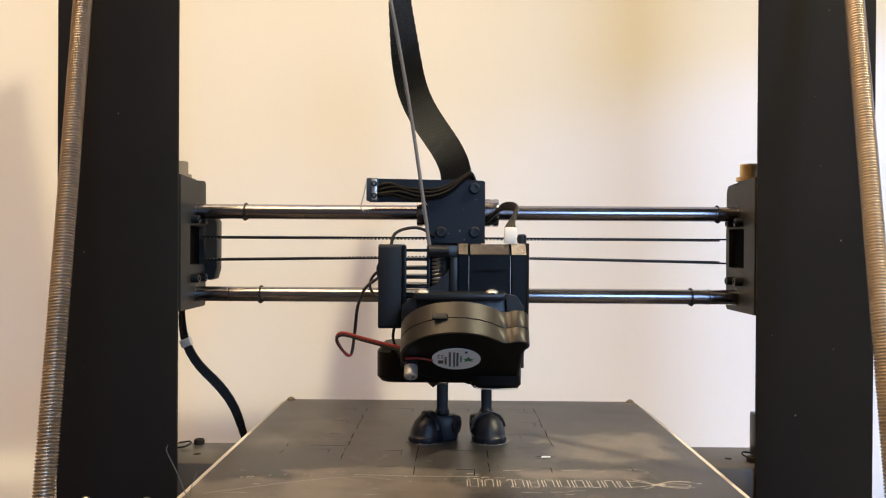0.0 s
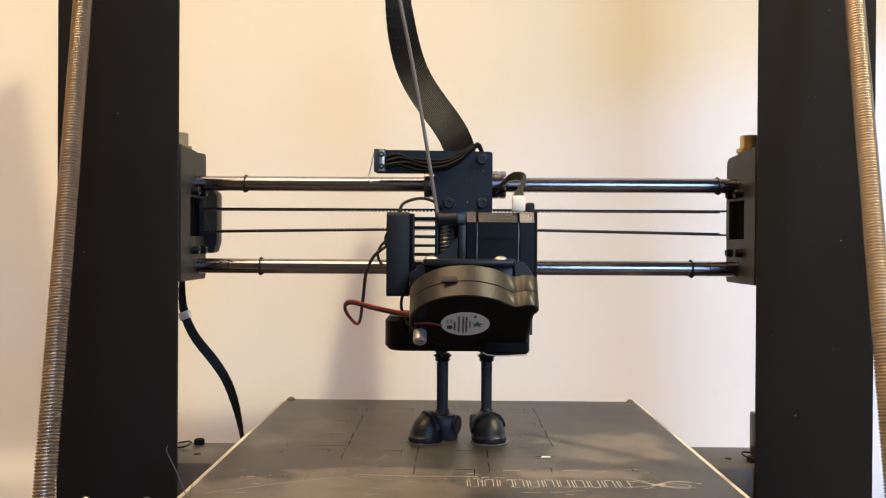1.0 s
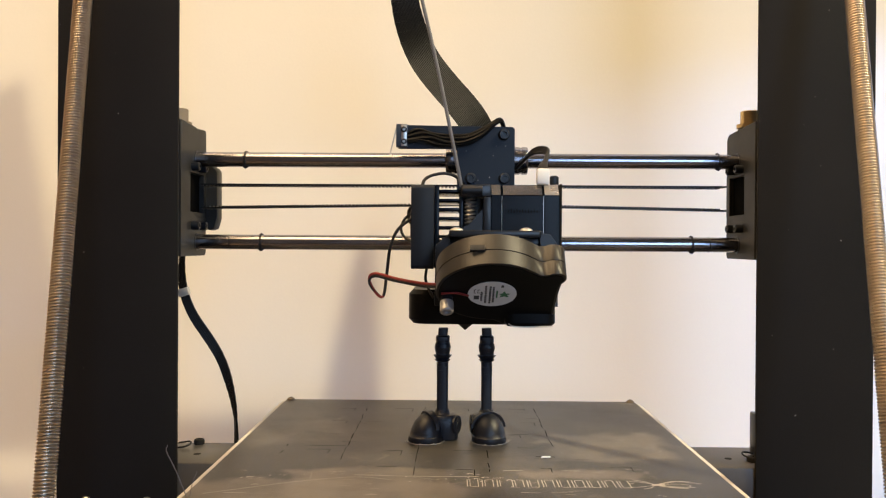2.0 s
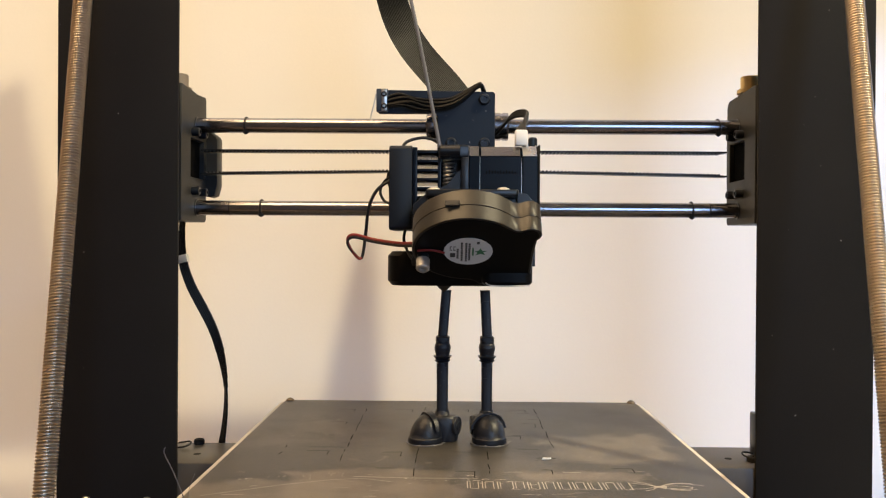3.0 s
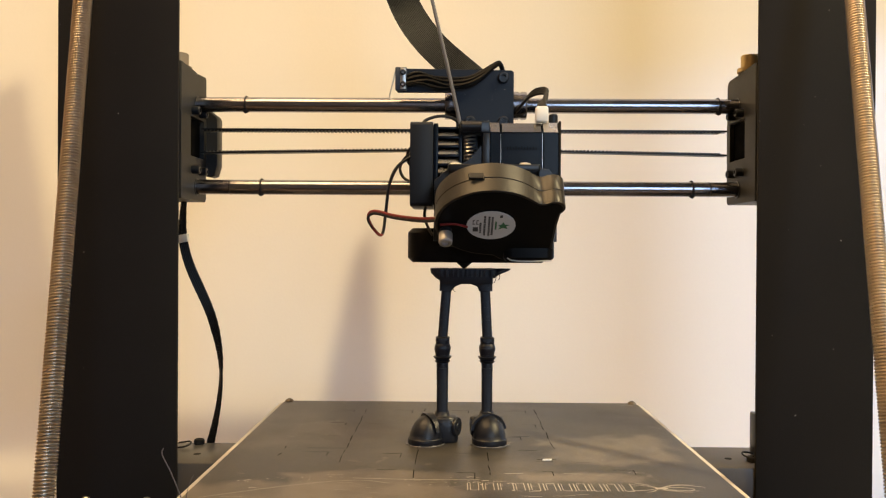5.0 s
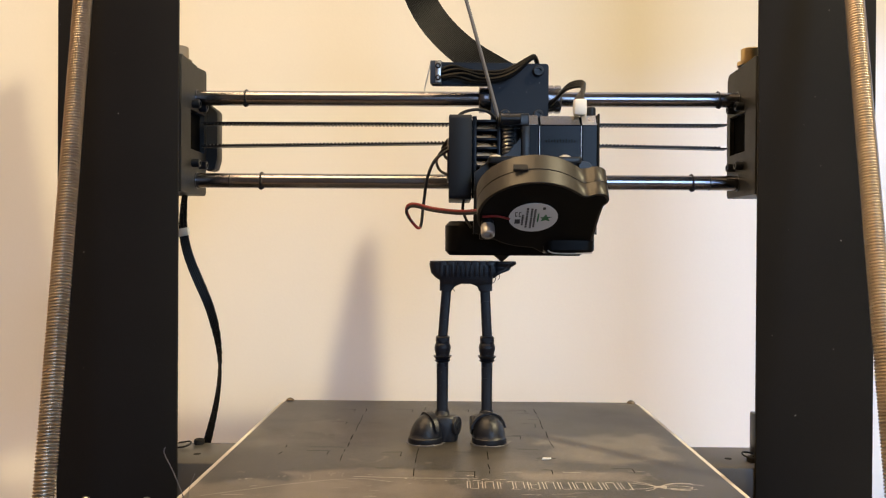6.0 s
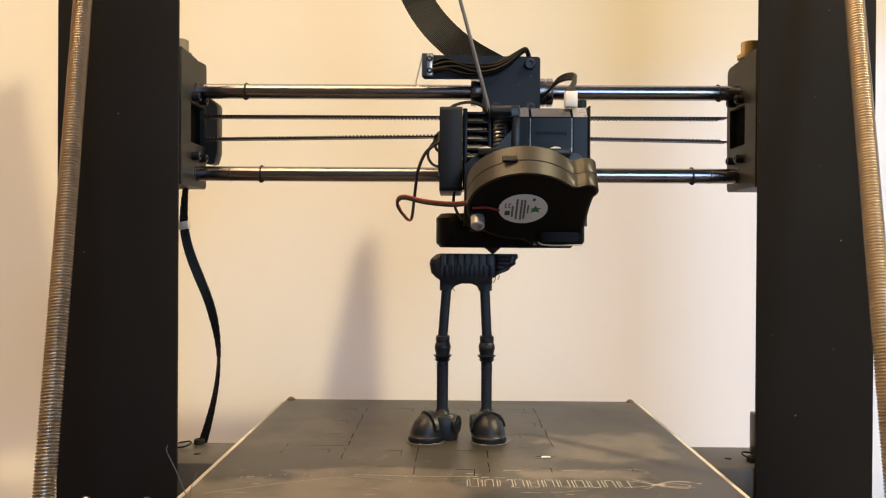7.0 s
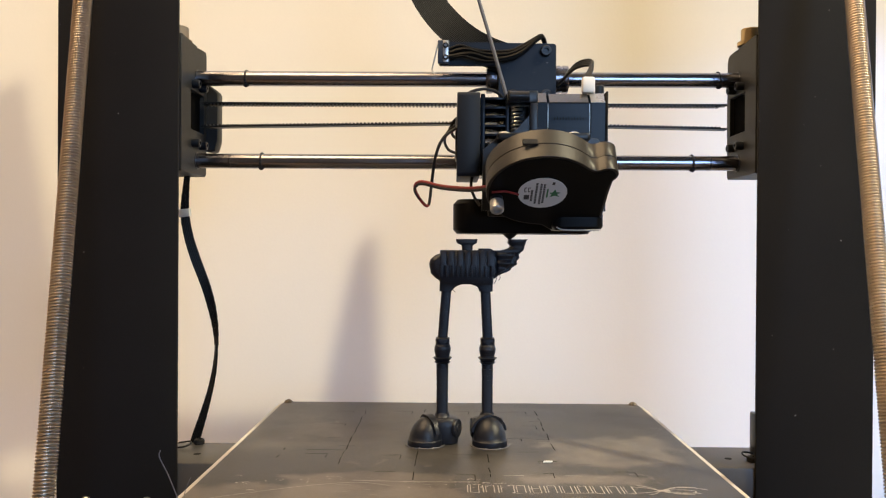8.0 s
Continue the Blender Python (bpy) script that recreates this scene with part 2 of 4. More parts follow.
def solo(name, bm, mat, label, category, kind="", group="", org=(0, 0, 0)):
    ob = finish(name, bm, mat, org)
    ob.matrix_basis = pose(*[c * MM for c in org])
    return tagged(ob, label, category, group, kind)


B = bmesh.new


# ---- the room ----
solo("wall_north", box(B(), -1600, 880, 600, 680, -760, 1800), WALL, "smooth cream painted plaster wall behind the printer", "wall", "structure")
# unseen walls and ceiling are darker than the cream wall, to cut bounce
solo("wall_west", box(B(), -1680, -1600, -1300, 680, -760, 1800), DIM_PAINT, "unseen side wall of the room, darkened to cut bounced light", "wall", "structure")
# unseen wall, opened only to let the added fill through
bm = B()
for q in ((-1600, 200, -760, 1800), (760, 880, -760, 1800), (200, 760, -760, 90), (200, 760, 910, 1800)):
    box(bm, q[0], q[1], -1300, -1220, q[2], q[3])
solo("wall_south", bm, DIM_PAINT, "dark unseen wall with an opening for the fill light", "wall", "structure")
bm = B()
for q in ((-1219, -110, -760, 1800), (560, 599, -760, 1800), (270, 560, 510, 1800), (180, 270, 510, 740), (-110, 180, -300, 740), (-110, 560, -760, -300), (-110, 270, 1680, 1800)):
    box(bm, 841, 880, q[0], q[1], q[2], q[3])
solo("wall_east", bm, DIM_PAINT, "unseen darkened side wall with two window openings", "wall", "structure")
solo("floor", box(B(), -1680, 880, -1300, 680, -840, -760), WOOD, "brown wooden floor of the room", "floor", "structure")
solo("ceiling", box(B(), -1680, 880, -1300, 680, 1800, 1860), DIM_PAINT, "unseen ceiling, darkened to cut bounced light", "ceiling", "structure")
table = thing("table", (0, 350, -760), "brown oak table under the printer", "table")
part("tabletop", box(B(), -700, 700, 60, 596, -30, 0, 3), TABLE, table)
for x in (-650, 650):
    for y in (110, 550):
        part("leg", box(B(), x - 25, x + 25, y - 25, y + 25, -760, -30, 3), TABLE, table)

# ---- printer frame ----
frame_thing = thing("printer_frame", (0, 430, 0), "black powder-coated steel frame of a desktop 3D printer", "printer frame")
mounts = []
for sx in (-1, 1):
    a, b = (-201, -141.2) if sx < 0 else (144.0, 201)
    up = part("upright", box(B(), a, b, 393, 395.2, 45, 452, 0.5), STEEL_BLACK, frame_thing)
    part("side_flange", box(B(), *sorted((sx * 198.8, sx * 201.0)), 395.3, 406, 45, 450, 0.5), STEEL_BLACK, up)
    part("foot_beam", box(B(), *sorted((sx * 146, sx * 198)), 300, 560, 4, 44.8, 1.5), STEEL_BLACK, frame_thing)
    mount = part("mount_plate", box(B(), *sorted((sx * 118, sx * 198.5)), 395.4, 437, 55, 87.2, 1.6), LIT_PLATE, frame_thing)
    mounts.append(mount)
    part("shaft_holder", box(B(), *sorted((sx * 151.0, sx * 168)), 412, 421, 87.3, 110, 0.8), PLASTIC, mount)
    # flat dark disc paints the shade of a hole in the plate
    part("hole_shade", turned(B(), (sx * 137, 412, 87.1), (sx * 137, 412, 88), [(0, 1.9), (0.15, 1.9)], 16), DARKINK, mount)
# unseen bar, added to carry the shadow plate
part("top_bar", cyl(B(), (-142.4, 399, 418), (142.4, 399, 418), 3.0, 16, 0.3), ZINC, frame_thing)
# unseen plate, cut to cast the two slanting shadows on the wall
part("shadow_blocker", prism(B(), [(-34.7, 440.4), (276.2, 440.4), (274.7, 499.8), (272.9, 551.8), (270.3, 574.1), (266.6, 581.5), (262.1, 574.1), (251.7, 529.5), (242.0, 477.5), (240.6, 459.7), (74.1, 459.7), (68.2, 492.4), (60.0, 551.8), (51.1, 607.5), (44.0, 650.3), (41.4, 665.1), (38.8, 682.6), (26.6, 677.0), (4.3, 668.8), (-34.7, 648.4)], (0, 402.1, 0), (1, 0, 0), (0, 0, 1), (0, 3, 0)), STEEL_BLACK, frame_thing)
part("cross_bar", box(B(), -117.8, 117.8, 400, 432, 30, 52, 1.5), STEEL_BLACK, frame_thing)


def cap_screw(bm, p, d, r=2.8, h=3.0):
    """Socket head screw: a bevelled head with a six-sided well."""
    p, d = Vector(p), Vector(d).normalized()
    u, v = frame_of(d)
    rings = []
    for s, k in ((0, r), (h - 0.5, r), (h, r - 0.5), (h, r * 0.52), (h - 1.4, r * 0.5)):
        rings.append([p + d * s + (u * math.cos(math.pi * i / 6) + v * math.sin(math.pi * i / 6)) * k for i in range(12)])
    return loft(bm, rings)


def dome_screw(bm, p, d, r=3.0, h=2.0):
    prof = [(0, r)] + [(h * math.sin(radians(a)), r * math.cos(radians(a))) for a in (20, 40, 60, 75)] + [(h, r * 0.35), (h * 0.6, r * 0.3)]
    return turned(bm, p, Vector(p) + Vector(d), prof, 16)


for x in (-186, -155.8, 155.8, 186):
    part("screw", dome_screw(B(), (x, 393, 67.6), (0, -1, 0), 3.2, 2.0), ZINC, frame_thing, "zinc dome-head screw")
part("screw", cap_screw(B(), (-142.5, 433, 87), (0, 0, 1), 2.8, 2.9), STEEL_BLACK, mounts[0])
part("screw", cap_screw(B(), (147.5, 407, 87), (0, 0, 1), 2.8, 2.9), STEEL_BLACK, mounts[1])
for sx, y in ((-1, 424), (1, 412)):
    part("wire_loop", tube(B(), [(sx * 152, y - 3, 88), (sx * 147, y - 3, 88.6), (sx * 144.5, y, 89.4), (sx * 146, y + 3, 90), (sx * 152, y + 4, 89)], 0.5), RUBBER, mounts[0 if sx < 0 else 1])

# ---- slanting threaded brace rods ----


def threaded_rod(sx):
    a, b = Vector((-147 if sx < 0 else 148.6, 262, 20)), Vector((sx * 174.9, 373, 368))
    d = (b - a)
    n, d = d.length, d.normalized()
    u, v = frame_of(d)
    rod = thing("brace_rod", tuple(a), "zinc-plated threaded steel rod bracing the frame", "threaded rod", "slanting brace rods")
    bm = B()
    seg, pitch = 16, 1.25
    turns = int(n / pitch)
    prev = None
    for i in range(turns * seg + 1):
        t = 2 * math.pi * i / seg
        w = u * math.cos(t) + v * math.sin(t)
        c = a + d * (i * pitch / seg)
        cur = (bm.verts.new(c + w * 3.25), bm.verts.new(c + d * 0.42 + w * 4.0), bm.verts.new(c + d * 0.68 + w * 4.0), bm.verts.new(c + d * pitch + w * 3.25))
        if prev:
            for k in range(3):
                bm.faces.new((prev[k], cur[k], cur[k + 1], prev[k + 1]))
        prev = cur
    part("thread", bm, THREAD, rod)
    part("core", cyl(B(), a, b, 3.2, 16), THREAD, rod)
    for p in (a + d * 6, b - d * 6):
        part("nut", turned(B(), p, p + d, [(-3, 6.8), (-2.6, 7.4), (2.6, 7.4), (3, 6.8)], 6), ZINC, rod, "hexagonal zinc nut")


threaded_rod(-1)
threaded_rod(1)

# ---- heated bed, slides to and fro ----
BED = (0.0, 395.0, 100.0)
bed = thing("heated_bed", BED, "heated print bed with a worn dark build sheet", "print bed")
XB, Y0B, Y1B = 110.2, 276.0, 496.0
part("plate", prism(B(), round_rect(-XB, XB, Y0B, Y1B, 7), (0, 0, 94.0), (1, 0, 0), (0, 1, 0), (0, 0, 5.3), 0.3), TAPE, bed, "pale bare plate edge")
sheet = part("build_sheet", prism(B(), round_rect(-XB + 2.6, XB - 2.6, Y0B + 1.6, Y1B - 1.0, 6), (0, 0, 99.35), (1, 0, 0), (0, 1, 0), (0, 0, 0.65), 0.15), SHEET, bed, "dark grey scuffed build sheet")
part("carriage_plate", box(B(), -90, 90, 300, 470, 62, 66, 1), STEEL_BLACK, bed)
for x in (-104.6, 104.6):
    for y in (Y0B + 4.5, Y1B - 3.0):
        part("bed_screw", dome_screw(B(), (x, y, 99.8), (0, 0, 1), 2.7, 1.9), SCREW, bed, "dark dome-head screw")
        part("spring", turned(B(), (x, y, 66.5), (x, y, 94), [(k * 1.0, 3.6 + 0.5 * math.sin(k * 2.0)) for k in range(28)], 12), ZINC, bed)


def stroke(bm, pts, w, z=100.06, h=0.10, steps=5):
    """A flat printed line of width w on the sheet."""
    line = smooth_line([(a, b, z) for a, b in pts], steps) if len(pts) > 2 else [Vector((a, b, z)) for a, b in pts]
    for p, q in zip(line, line[1:]):
        d = (q - p).normalized()
        n = Vector((-d.y, d.x, 0)) * w / 2
        vs = [bm.verts.new(k) for k in (p - n, q - n, q + n, p + n)]
        bm.faces.new(vs)
    return bm


# faded row of block shapes and a many-legged mark, left of plain strokes
bm = B()
for i in range(11):
    x, w = 1.0 + i * 6.1, 1.6 if i == 2 else 4.4
    y0, y1 = 318.2, 327.6
    stroke(bm, [(x, y0), (x, y1)], 0.42)
    stroke(bm, [(x + 1.1, y0 + 0.5), (x + 1.1, y1 - 0.3)], 0.30)
    if w > 2:
        stroke(bm, [(x + w, y0), (x + w, y1)], 0.36)
        stroke(bm, [(x + 1.3, y1 if i % 2 else y0), (x + w, y1 if i % 2 else y0)], 0.40)
part("faded_bar", bm, FADED, sheet, "pale worn printed bars")
bm = B()
for k, (dx, dy, bend) in enumerate(((19, 1.8, 3.6), (15, 4.6, 2.6), (12, -4.6, -1.6), (15, -3.0, -0.8), (-8, 6.6, 1.2), (-11, 4.8, 1.0), (-12, -3.4, -1.0), (-6, -5.4, -1.2))):
    stroke(bm, [(77, 322.5), (77 + dx * 0.5, 322.5 + dy * 0.5 + bend), (77 + dx, 322.5 + dy)], 0.42)
stroke(bm, [(84.5 + 6.2 * math.cos(radians(a)), 321.6 + 2.3 * math.sin(radians(a))) for a in range(0, 361, 30)], 0.42)
stroke(bm, [(75.6, 322.5), (80.6, 322.5)], 2.2)
part("faded_mark", bm, FADED, sheet, "pale worn printed mark")
# ghost lines of earlier prints: short strokes with hooked ends, and broken lines along the bed
bm = B()
rnd = random.Random(11)
for x, y, ln, hook in ((-69.7, 468.0, 8.3, 4), (-38.3, 469.0, 10.6, 6), (-70.7, 435.0, 8.9, 4), (-67.3, 405.0, 6.3, 0), (-72.8, 374.0, 10.6, 5), (-73.1, 381.0, 17.2, 0), (-35.5, 373.0, 7.1, 6), (-38.0, 346.0, 8.8, 0), (-5.0, 469.0, 9.6, 5), (28.1, 469.0, 9.3, 4), (32.4, 434.0, 7.1, 6), (25.1, 407.0, 8.7, 0), (-4.3, 374.0, 8.7, 0), (19.0, 405.0, 10.3, 4), (-3.7, 342.0, 8.2, 7), (25.8, 380.0, 9.4, 0), (33.4, 345.0, 4.2, 5), (63.7, 348.0, 8.9, 5)):
    stroke(bm, [(x, y), (x + ln * 0.45, y + rnd.uniform(-0.3, 0.3)), (x + ln, y)], 0.42, 100.03, 0.1, 3)
    if hook:
        stroke(bm, [(x + ln, y + 0.2), (x + ln - 0.3, y - hook * 1.3)], 0.34, 100.03)
for x, y0, y1 in ((-55.0, 357, 473), (-21.0, 334, 475), (43.0, 383, 474), (11.0, 339, 376), (-84.0, 367, 384)):
    y = y0
    while y < y1:
        ln = rnd.uniform(4, 14)
        stroke(bm, [(x + rnd.uniform(-0.5, 0.5), y), (x + rnd.uniform(-0.5, 0.5), min(y1, y + ln))], rnd.uniform(0.35, 0.6), 100.035)
        y += ln + rnd.uniform(1, 9)
for k in range(22):
    x, y, ln = rnd.uniform(-60, 50), rnd.uniform(350, 480), rnd.uniform(3, 9)
    stroke(bm, [(x, y), (x + ln, y)], 0.22, 100.03)
tagged(part("ghost_print", bm, DARKINK, sheet, "dark ghost lines of earlier prints"), kind="stuff")
bm = B()
rnd = random.Random(3)
for k in range(26):
    x, y, a = rnd.uniform(-98, 98), rnd.uniform(305, 345), rnd.uniform(-0.5, 0.5)
    ln = rnd.uniform(1.5, 9)
    stroke(bm, [(x, y), (x + ln * 0.5, y + a), (x + ln, y + a * rnd.uniform(0.5, 3))], rnd.uniform(0.15, 0.35), 100.045, 0.1, 3)
stroke(bm, [(-101, 306), (-70, 322), (-45, 330), (-30, 326)], 0.3, 100.045)
stroke(bm, [(-46, 333), (-20, 331.6), (6, 332)], 0.45, 100.045)
for k in range(70):
    # specks and crumbs of old plastic, thickest along the rim of the worn front
    if k < 46:
        x = rnd.uniform(-95, 20)
        y = 326 + 10 * math.exp(-((x + 45) / 30) ** 2) + rnd.gauss(0, 3.5)
    else:
        x, y = rnd.uniform(45, 100), rnd.uniform(355, 405)
    q = rnd.uniform(0.35, 0.95 if k < 46 else 0.6)
    stroke(bm, [(x, y), (x + q, y + rnd.uniform(-0.4, 0.4))], q * rnd.uniform(0.5, 1.1), 100.05)
    if k % 9 == 0 and k < 46:
        stroke(bm, [(x, y), (x + 1.4, y + 0.9), (x + 3.0, y + rnd.uniform(-0.5, 0.5))], 0.5, 100.05, 0.1, 3)
tagged(part("scratch", bm, FADED, sheet, "fine pale scratches and specks"), kind="stuff")
part("plastic_scrap", prism(B(), [(35.2, 361.6), (38.8, 361.9), (39.6, 362.8), (35.8, 362.9)], (0, 0, 100.1), (1, 0, 0), (0, 1, 0), (0, 0, 0.6), 0.1), WHITE, sheet, "small pale scrap of plastic")
# short dark line along the back of the scrap
part("scrap_line", stroke(B(), [(33.0, 364.2), (36.7, 364.0), (41.7, 363.6)], 0.7, 100.04), DARKINK, sheet, "dark line beside the scrap")
# a stray strand of plastic at the corner
part("stray_strand", tube(B(), [(-106, 302, 100), (-108, 303, 104), (-111.5, 305, 110), (-115, 306, 116), (-114.6, 306, 118.4)], 0.22, 6), FILAMENT, bed, "thin curled strand of plastic")
part("stray_strand", tube(B(), [(-105, 303, 100), (-104, 303, 105), (-102.5, 304, 109)], 0.12, 6), FILAMENT, bed)

# ---- X gantry: two ground rods, two ends, the belt; rises with the print ----
GAN = (0.0, 432.0, 191.0)
gantry = thing("x_gantry", GAN, "X axis gantry with two steel rods and toothed belt", "printer gantry")
for z in (213.6, 169.0):
    rod = part("guide_rod", cyl(B(), (-149.5, 432, z), (151, 432, z), 4.0, 40, 0.4), CHROME, gantry, "polished round steel guide rod")
    for x, w in ((-118.0, 1.1), (136.5, 0.8)) if z > 200 else ((-109.5, 1.1), (-126, 0.5), (122.5, 1.1), (132, 0.6)):
        bm = B()
        turned(bm, (x, 432, z), (x + w, 432, z), [(0, 4.02), (0.05, 4.12), (w - 0.05, 4.12), (w, 4.02)], 24)
        if w > 0.7:
            # beads of dried grease on the ring
            for a, q in ((95, 0.9), (-70, 1.2), (-20, 0.6)):
                c, n = Vector((x + w / 2, 432 - 4 * math.cos(radians(a)), z + 4 * math.sin(radians(a)))), Vector((0, -math.cos(radians(a)), math.sin(radians(a))))
                turned(bm, c - n * 0.3, c + n, [(0, q * 1.5), (0.4, q * 1.4), (0.3 + q * 0.6, q * 0.9), (0.3 + q, q * 0.3)], 10)
        part("grease_mark", bm, RUBBER, rod, "dark grease ring")


def x_end(sx):
    """One moulded end block: its inner side looks to the middle, with a pulley window, screws and rod sockets."""
    m = -1 if sx < 0 else 1
    xs, xo = (144.0 if m < 0 else 147.4), 166.0
    line = [(406.5, 161.4), (446.5, 161.4), (448, 163)] + (arc(443.5, 225.6, 4.5, 0, 80, 5) if m > 0 else [(448, 229.4), (446.6, 231.2)]) + [(434.5, 230.6), (433.6, 229.4), (431.6, 229.4), (430.8, 230.9), (406.5, 231.6), (406, 230.6), (406, 162)]
    w0, w1, v0, v1 = 420.8, 443.4, 185.0, 205.6
    # four pieces round the window, closed behind it
    bm = B()
    d = (m * (xo - xs), 0, 0)
    org, uy, uz = (m * xs, 0, 0), (0, 1, 0), (0, 0, 1)
    prism(bm, [p for p in line if p[1] > v1] + [(406, v1), (448, v1)], org, uy, uz, d, 0.5)
    prism(bm, [(406, v0), (406, 162), (406.5, 161.4), (446.5, 161.4), (448, 163), (448, v0)], org, uy, uz, d, 0.5)
    box(bm, *sorted((m * xs, m * xo)), 406, w0, v0 - 0.3, v1 + 0.3)
    box(bm, *sorted((m * xs, m * xo)), w1, 448, v0 - 0.3, v1 + 0.3)
    end = part("end_block", bm, BLOCK, gantry, "matt black moulded end block")
    # black block fills the window in place of its shaded inside
    part("slot_shade", box(B(), *sorted((m * (xs + 2.4), m * (xo - 1))), w0 - 0.5, w1 + 0.5, v0 - 0.5, v1 + 0.5), HOLLOW, end, "black block standing for the shade in the pulley slot")
    if m < 0:
        bm = B()
        prism(bm, [(-(xs + 8), 178), (-(xs + 8), 214.5), (-(xs - 0.4), 214.0), (-(xs - 5.4), 210.2), (-(xs - 6.2), 208.6), (-(xs - 6.2), 182), (-(xs - 4.6), 176.5), (-(xs - 2), 175.6)], (0, 448.3, 0), (1, 0, 0), uz, (0, 9.5, 0), 0.8)
        part("pulley_housing", bm, BLOCK, end)
    for z in (209.0, 177.6):
        for y in (424.0, 436.4):
            part("screw", cap_screw(B(), (m * (xs + 0.5), y, z), (-m, 0, 0), 2.3, 4.6), PLASTIC, end, "black socket-head screw")
    for z in (213.6, 169.0):
        part("rod_clamp", turned(B(), (m * (xs - 0.25), 432, z), (m * xo, 432, z), [(0, 4.1), (0, 4.7), (0.5, 4.8), (3, 4.8)], 28), PLASTIC, end)
    x = 153.0
    part("lead_nut", turned(B(), (m * x, 428, 231.2), (m * x, 428, 240.2), [(0, 7.0), (2.0, 7.0), (2.2, 5.2), (8.6, 5.2), (9.0, 4.8), (9.0, 3.2), (7.5, 3.2)], 24), BRASS if m > 0 else DULL, end, "brass lead-screw nut" if m > 0 else "dull bronze lead-screw nut")


x_end(-1)
x_end(1)


def belt(z, teeth_up, sag=0.0):
    bm = B()
    box(bm, -141, 0, 429, 435, z - 0.45, z + 0.45)
    box(bm, 0, 141, 429, 435, z - 0.45, z + 0.45)
    k = 1 if teeth_up else -1
    for i in range(139):
        x = -139 + 2.0 * i
        box(bm, x - 0.5, x + 0.5, 429.1, 434.9, *sorted((z + k * 0.4, z + k * 1.1)))
    for v in bm.verts:
        v.co.z -= sag * abs(v.co.x)
    part("belt", bm, RIBBON, gantry, "black toothed rubber belt")


belt(200.0, False)
belt(189.6, True, 0.017)

# ---- print head: carriage, extruder, motor, fans; rides on the gantry ----
HEAD = (-12.3, 384.0, 128.0)
head = thing("print_head", HEAD, "black extruder print head with motor and cooling fans", "print head")
plate_line = [(11.6, 197), (11.6, 229)] + arc(10, 228.6, 1.6, 20, 90, 3) + [(-49.0, 231), (-49.9, 229.5), (-49.9, 219.2), (-49.2, 218.6), (-19.5, 218.6), (-18.6, 217.5), (-18.6, 197)]
carriage = part("carriage_plate", prism(B(), plate_line, (0, 420, 0), (1, 0, 0), (0, 0, 1), (0, 3.0, 0), 0.35), CARRIAGE, head, "dark steel carriage plate")
for x, z in ((6.0, 226), (-11.3, 203), (6.2, 203)):
    part("screw", cap_screw(B(), (x, 420, z), (0, -1, 0), 2.9, 2.6), PLASTIC, carriage, "black socket-head screw")
part("switch", box(B(), -50.5, -44.5, 416.4, 419.8, 219, 231, 0.5), BLUE, carriage, "small blue limit switch")
part("switch_tab", box(B(), -47.8, -45.0, 415.9, 416.5, 219.4, 230.6, 0.2), ZINC, carriage, "bright steel switch tab")
for z in (221.8, 228):
    part("screw", cap_screw(B(), (-46.4, 416.0, z), (0, -1, 0), 1.5, 1.2), PLASTIC, carriage)
part("switch_lever", tube(B(), [(-50.4, 417, 229), (-51.0, 417, 226.6), (-52.0, 417, 222), (-53.4, 417, 216.4), (-53.2, 417, 215.0), (-51.9, 417, 213.6)], 0.35), ZINC, carriage, "bent steel switch lever")
x0, x1 = -24.6, 19.2
part("bearing", turned(B(), (x0, 432, 213.6), (x1, 432, 213.6), [(0, 5.2), (0, 7.2), (0.5, 7.5), (3.0, 7.5), (3.1, 7.1), (4.2, 7.1), (4.3, 7.5), (39.5, 7.5), (39.6, 7.1), (40.7, 7.1), (40.8, 7.5), (43.3, 7.5), (43.8, 7.2), (43.8, 5.2)], 36), CHROME, head, "steel linear bearing sleeve")
part("lower_bearing", cyl(B(), (-16, 432, 169), (14, 432, 169), 7.5, 32, 0.5), ZINC, head)
part("carriage_block", box(B(), -17, 10, 423.2, 440, 172, 228, 1.0), PLASTIC, head)
# cable loom along the switch arm
for dz, dx, rw in ((0.2, 0, 1.15), (-2.2, 2.5, 1.25), (-3.4, -1.5, 0.9), (2.0, -3, 0.9)):
    part("switch_wire", tube(B(), [(-45.5, 417.5, 224 + dz * 0.8), (-36 + dx, 416.6, 226 + dz), (-26 + dx, 416.8, 223.5 + dz), (-14, 416.4, 223.6 + dz * 0.8), (-6, 416.5, 227 + dz * 0.7), (0, 417, 231.4 + dz * 0.3), (4, 419, 233.6 + dz * 0.2), (6.0, 423, 230)], rw), LOOM, head)

# motor: 42 mm square, axis across
CH = 5.5
sq = [(-21 + CH, -21), (21 - CH, -21), (21, -21 + CH), (21, 21 - CH), (21 - CH, 21), (-21 + CH, 21), (-21, 21 - CH), (-21, -21 + CH)]
MC = (398.5, 176.0)
motor = part("motor", prism(B(), [(a * 0.985, b * 0.985) for a, b in sq], (2.5, *MC), (0, 1, 0), (0, 0, 1), (19.5, 0, 0), 0.3), GLOSS, head, "black stepper motor")
part("end_cap", prism(B(), sq, (-3.0, *MC), (0, 1, 0), (0, 0, 1), (5.2, 0, 0), 0.5), GLOSS, motor)
part("end_cap", prism(B(), sq, (22.2, *MC), (0, 1, 0), (0, 0, 1), (7.6, 0, 0), 0.6), GLOSS, motor)
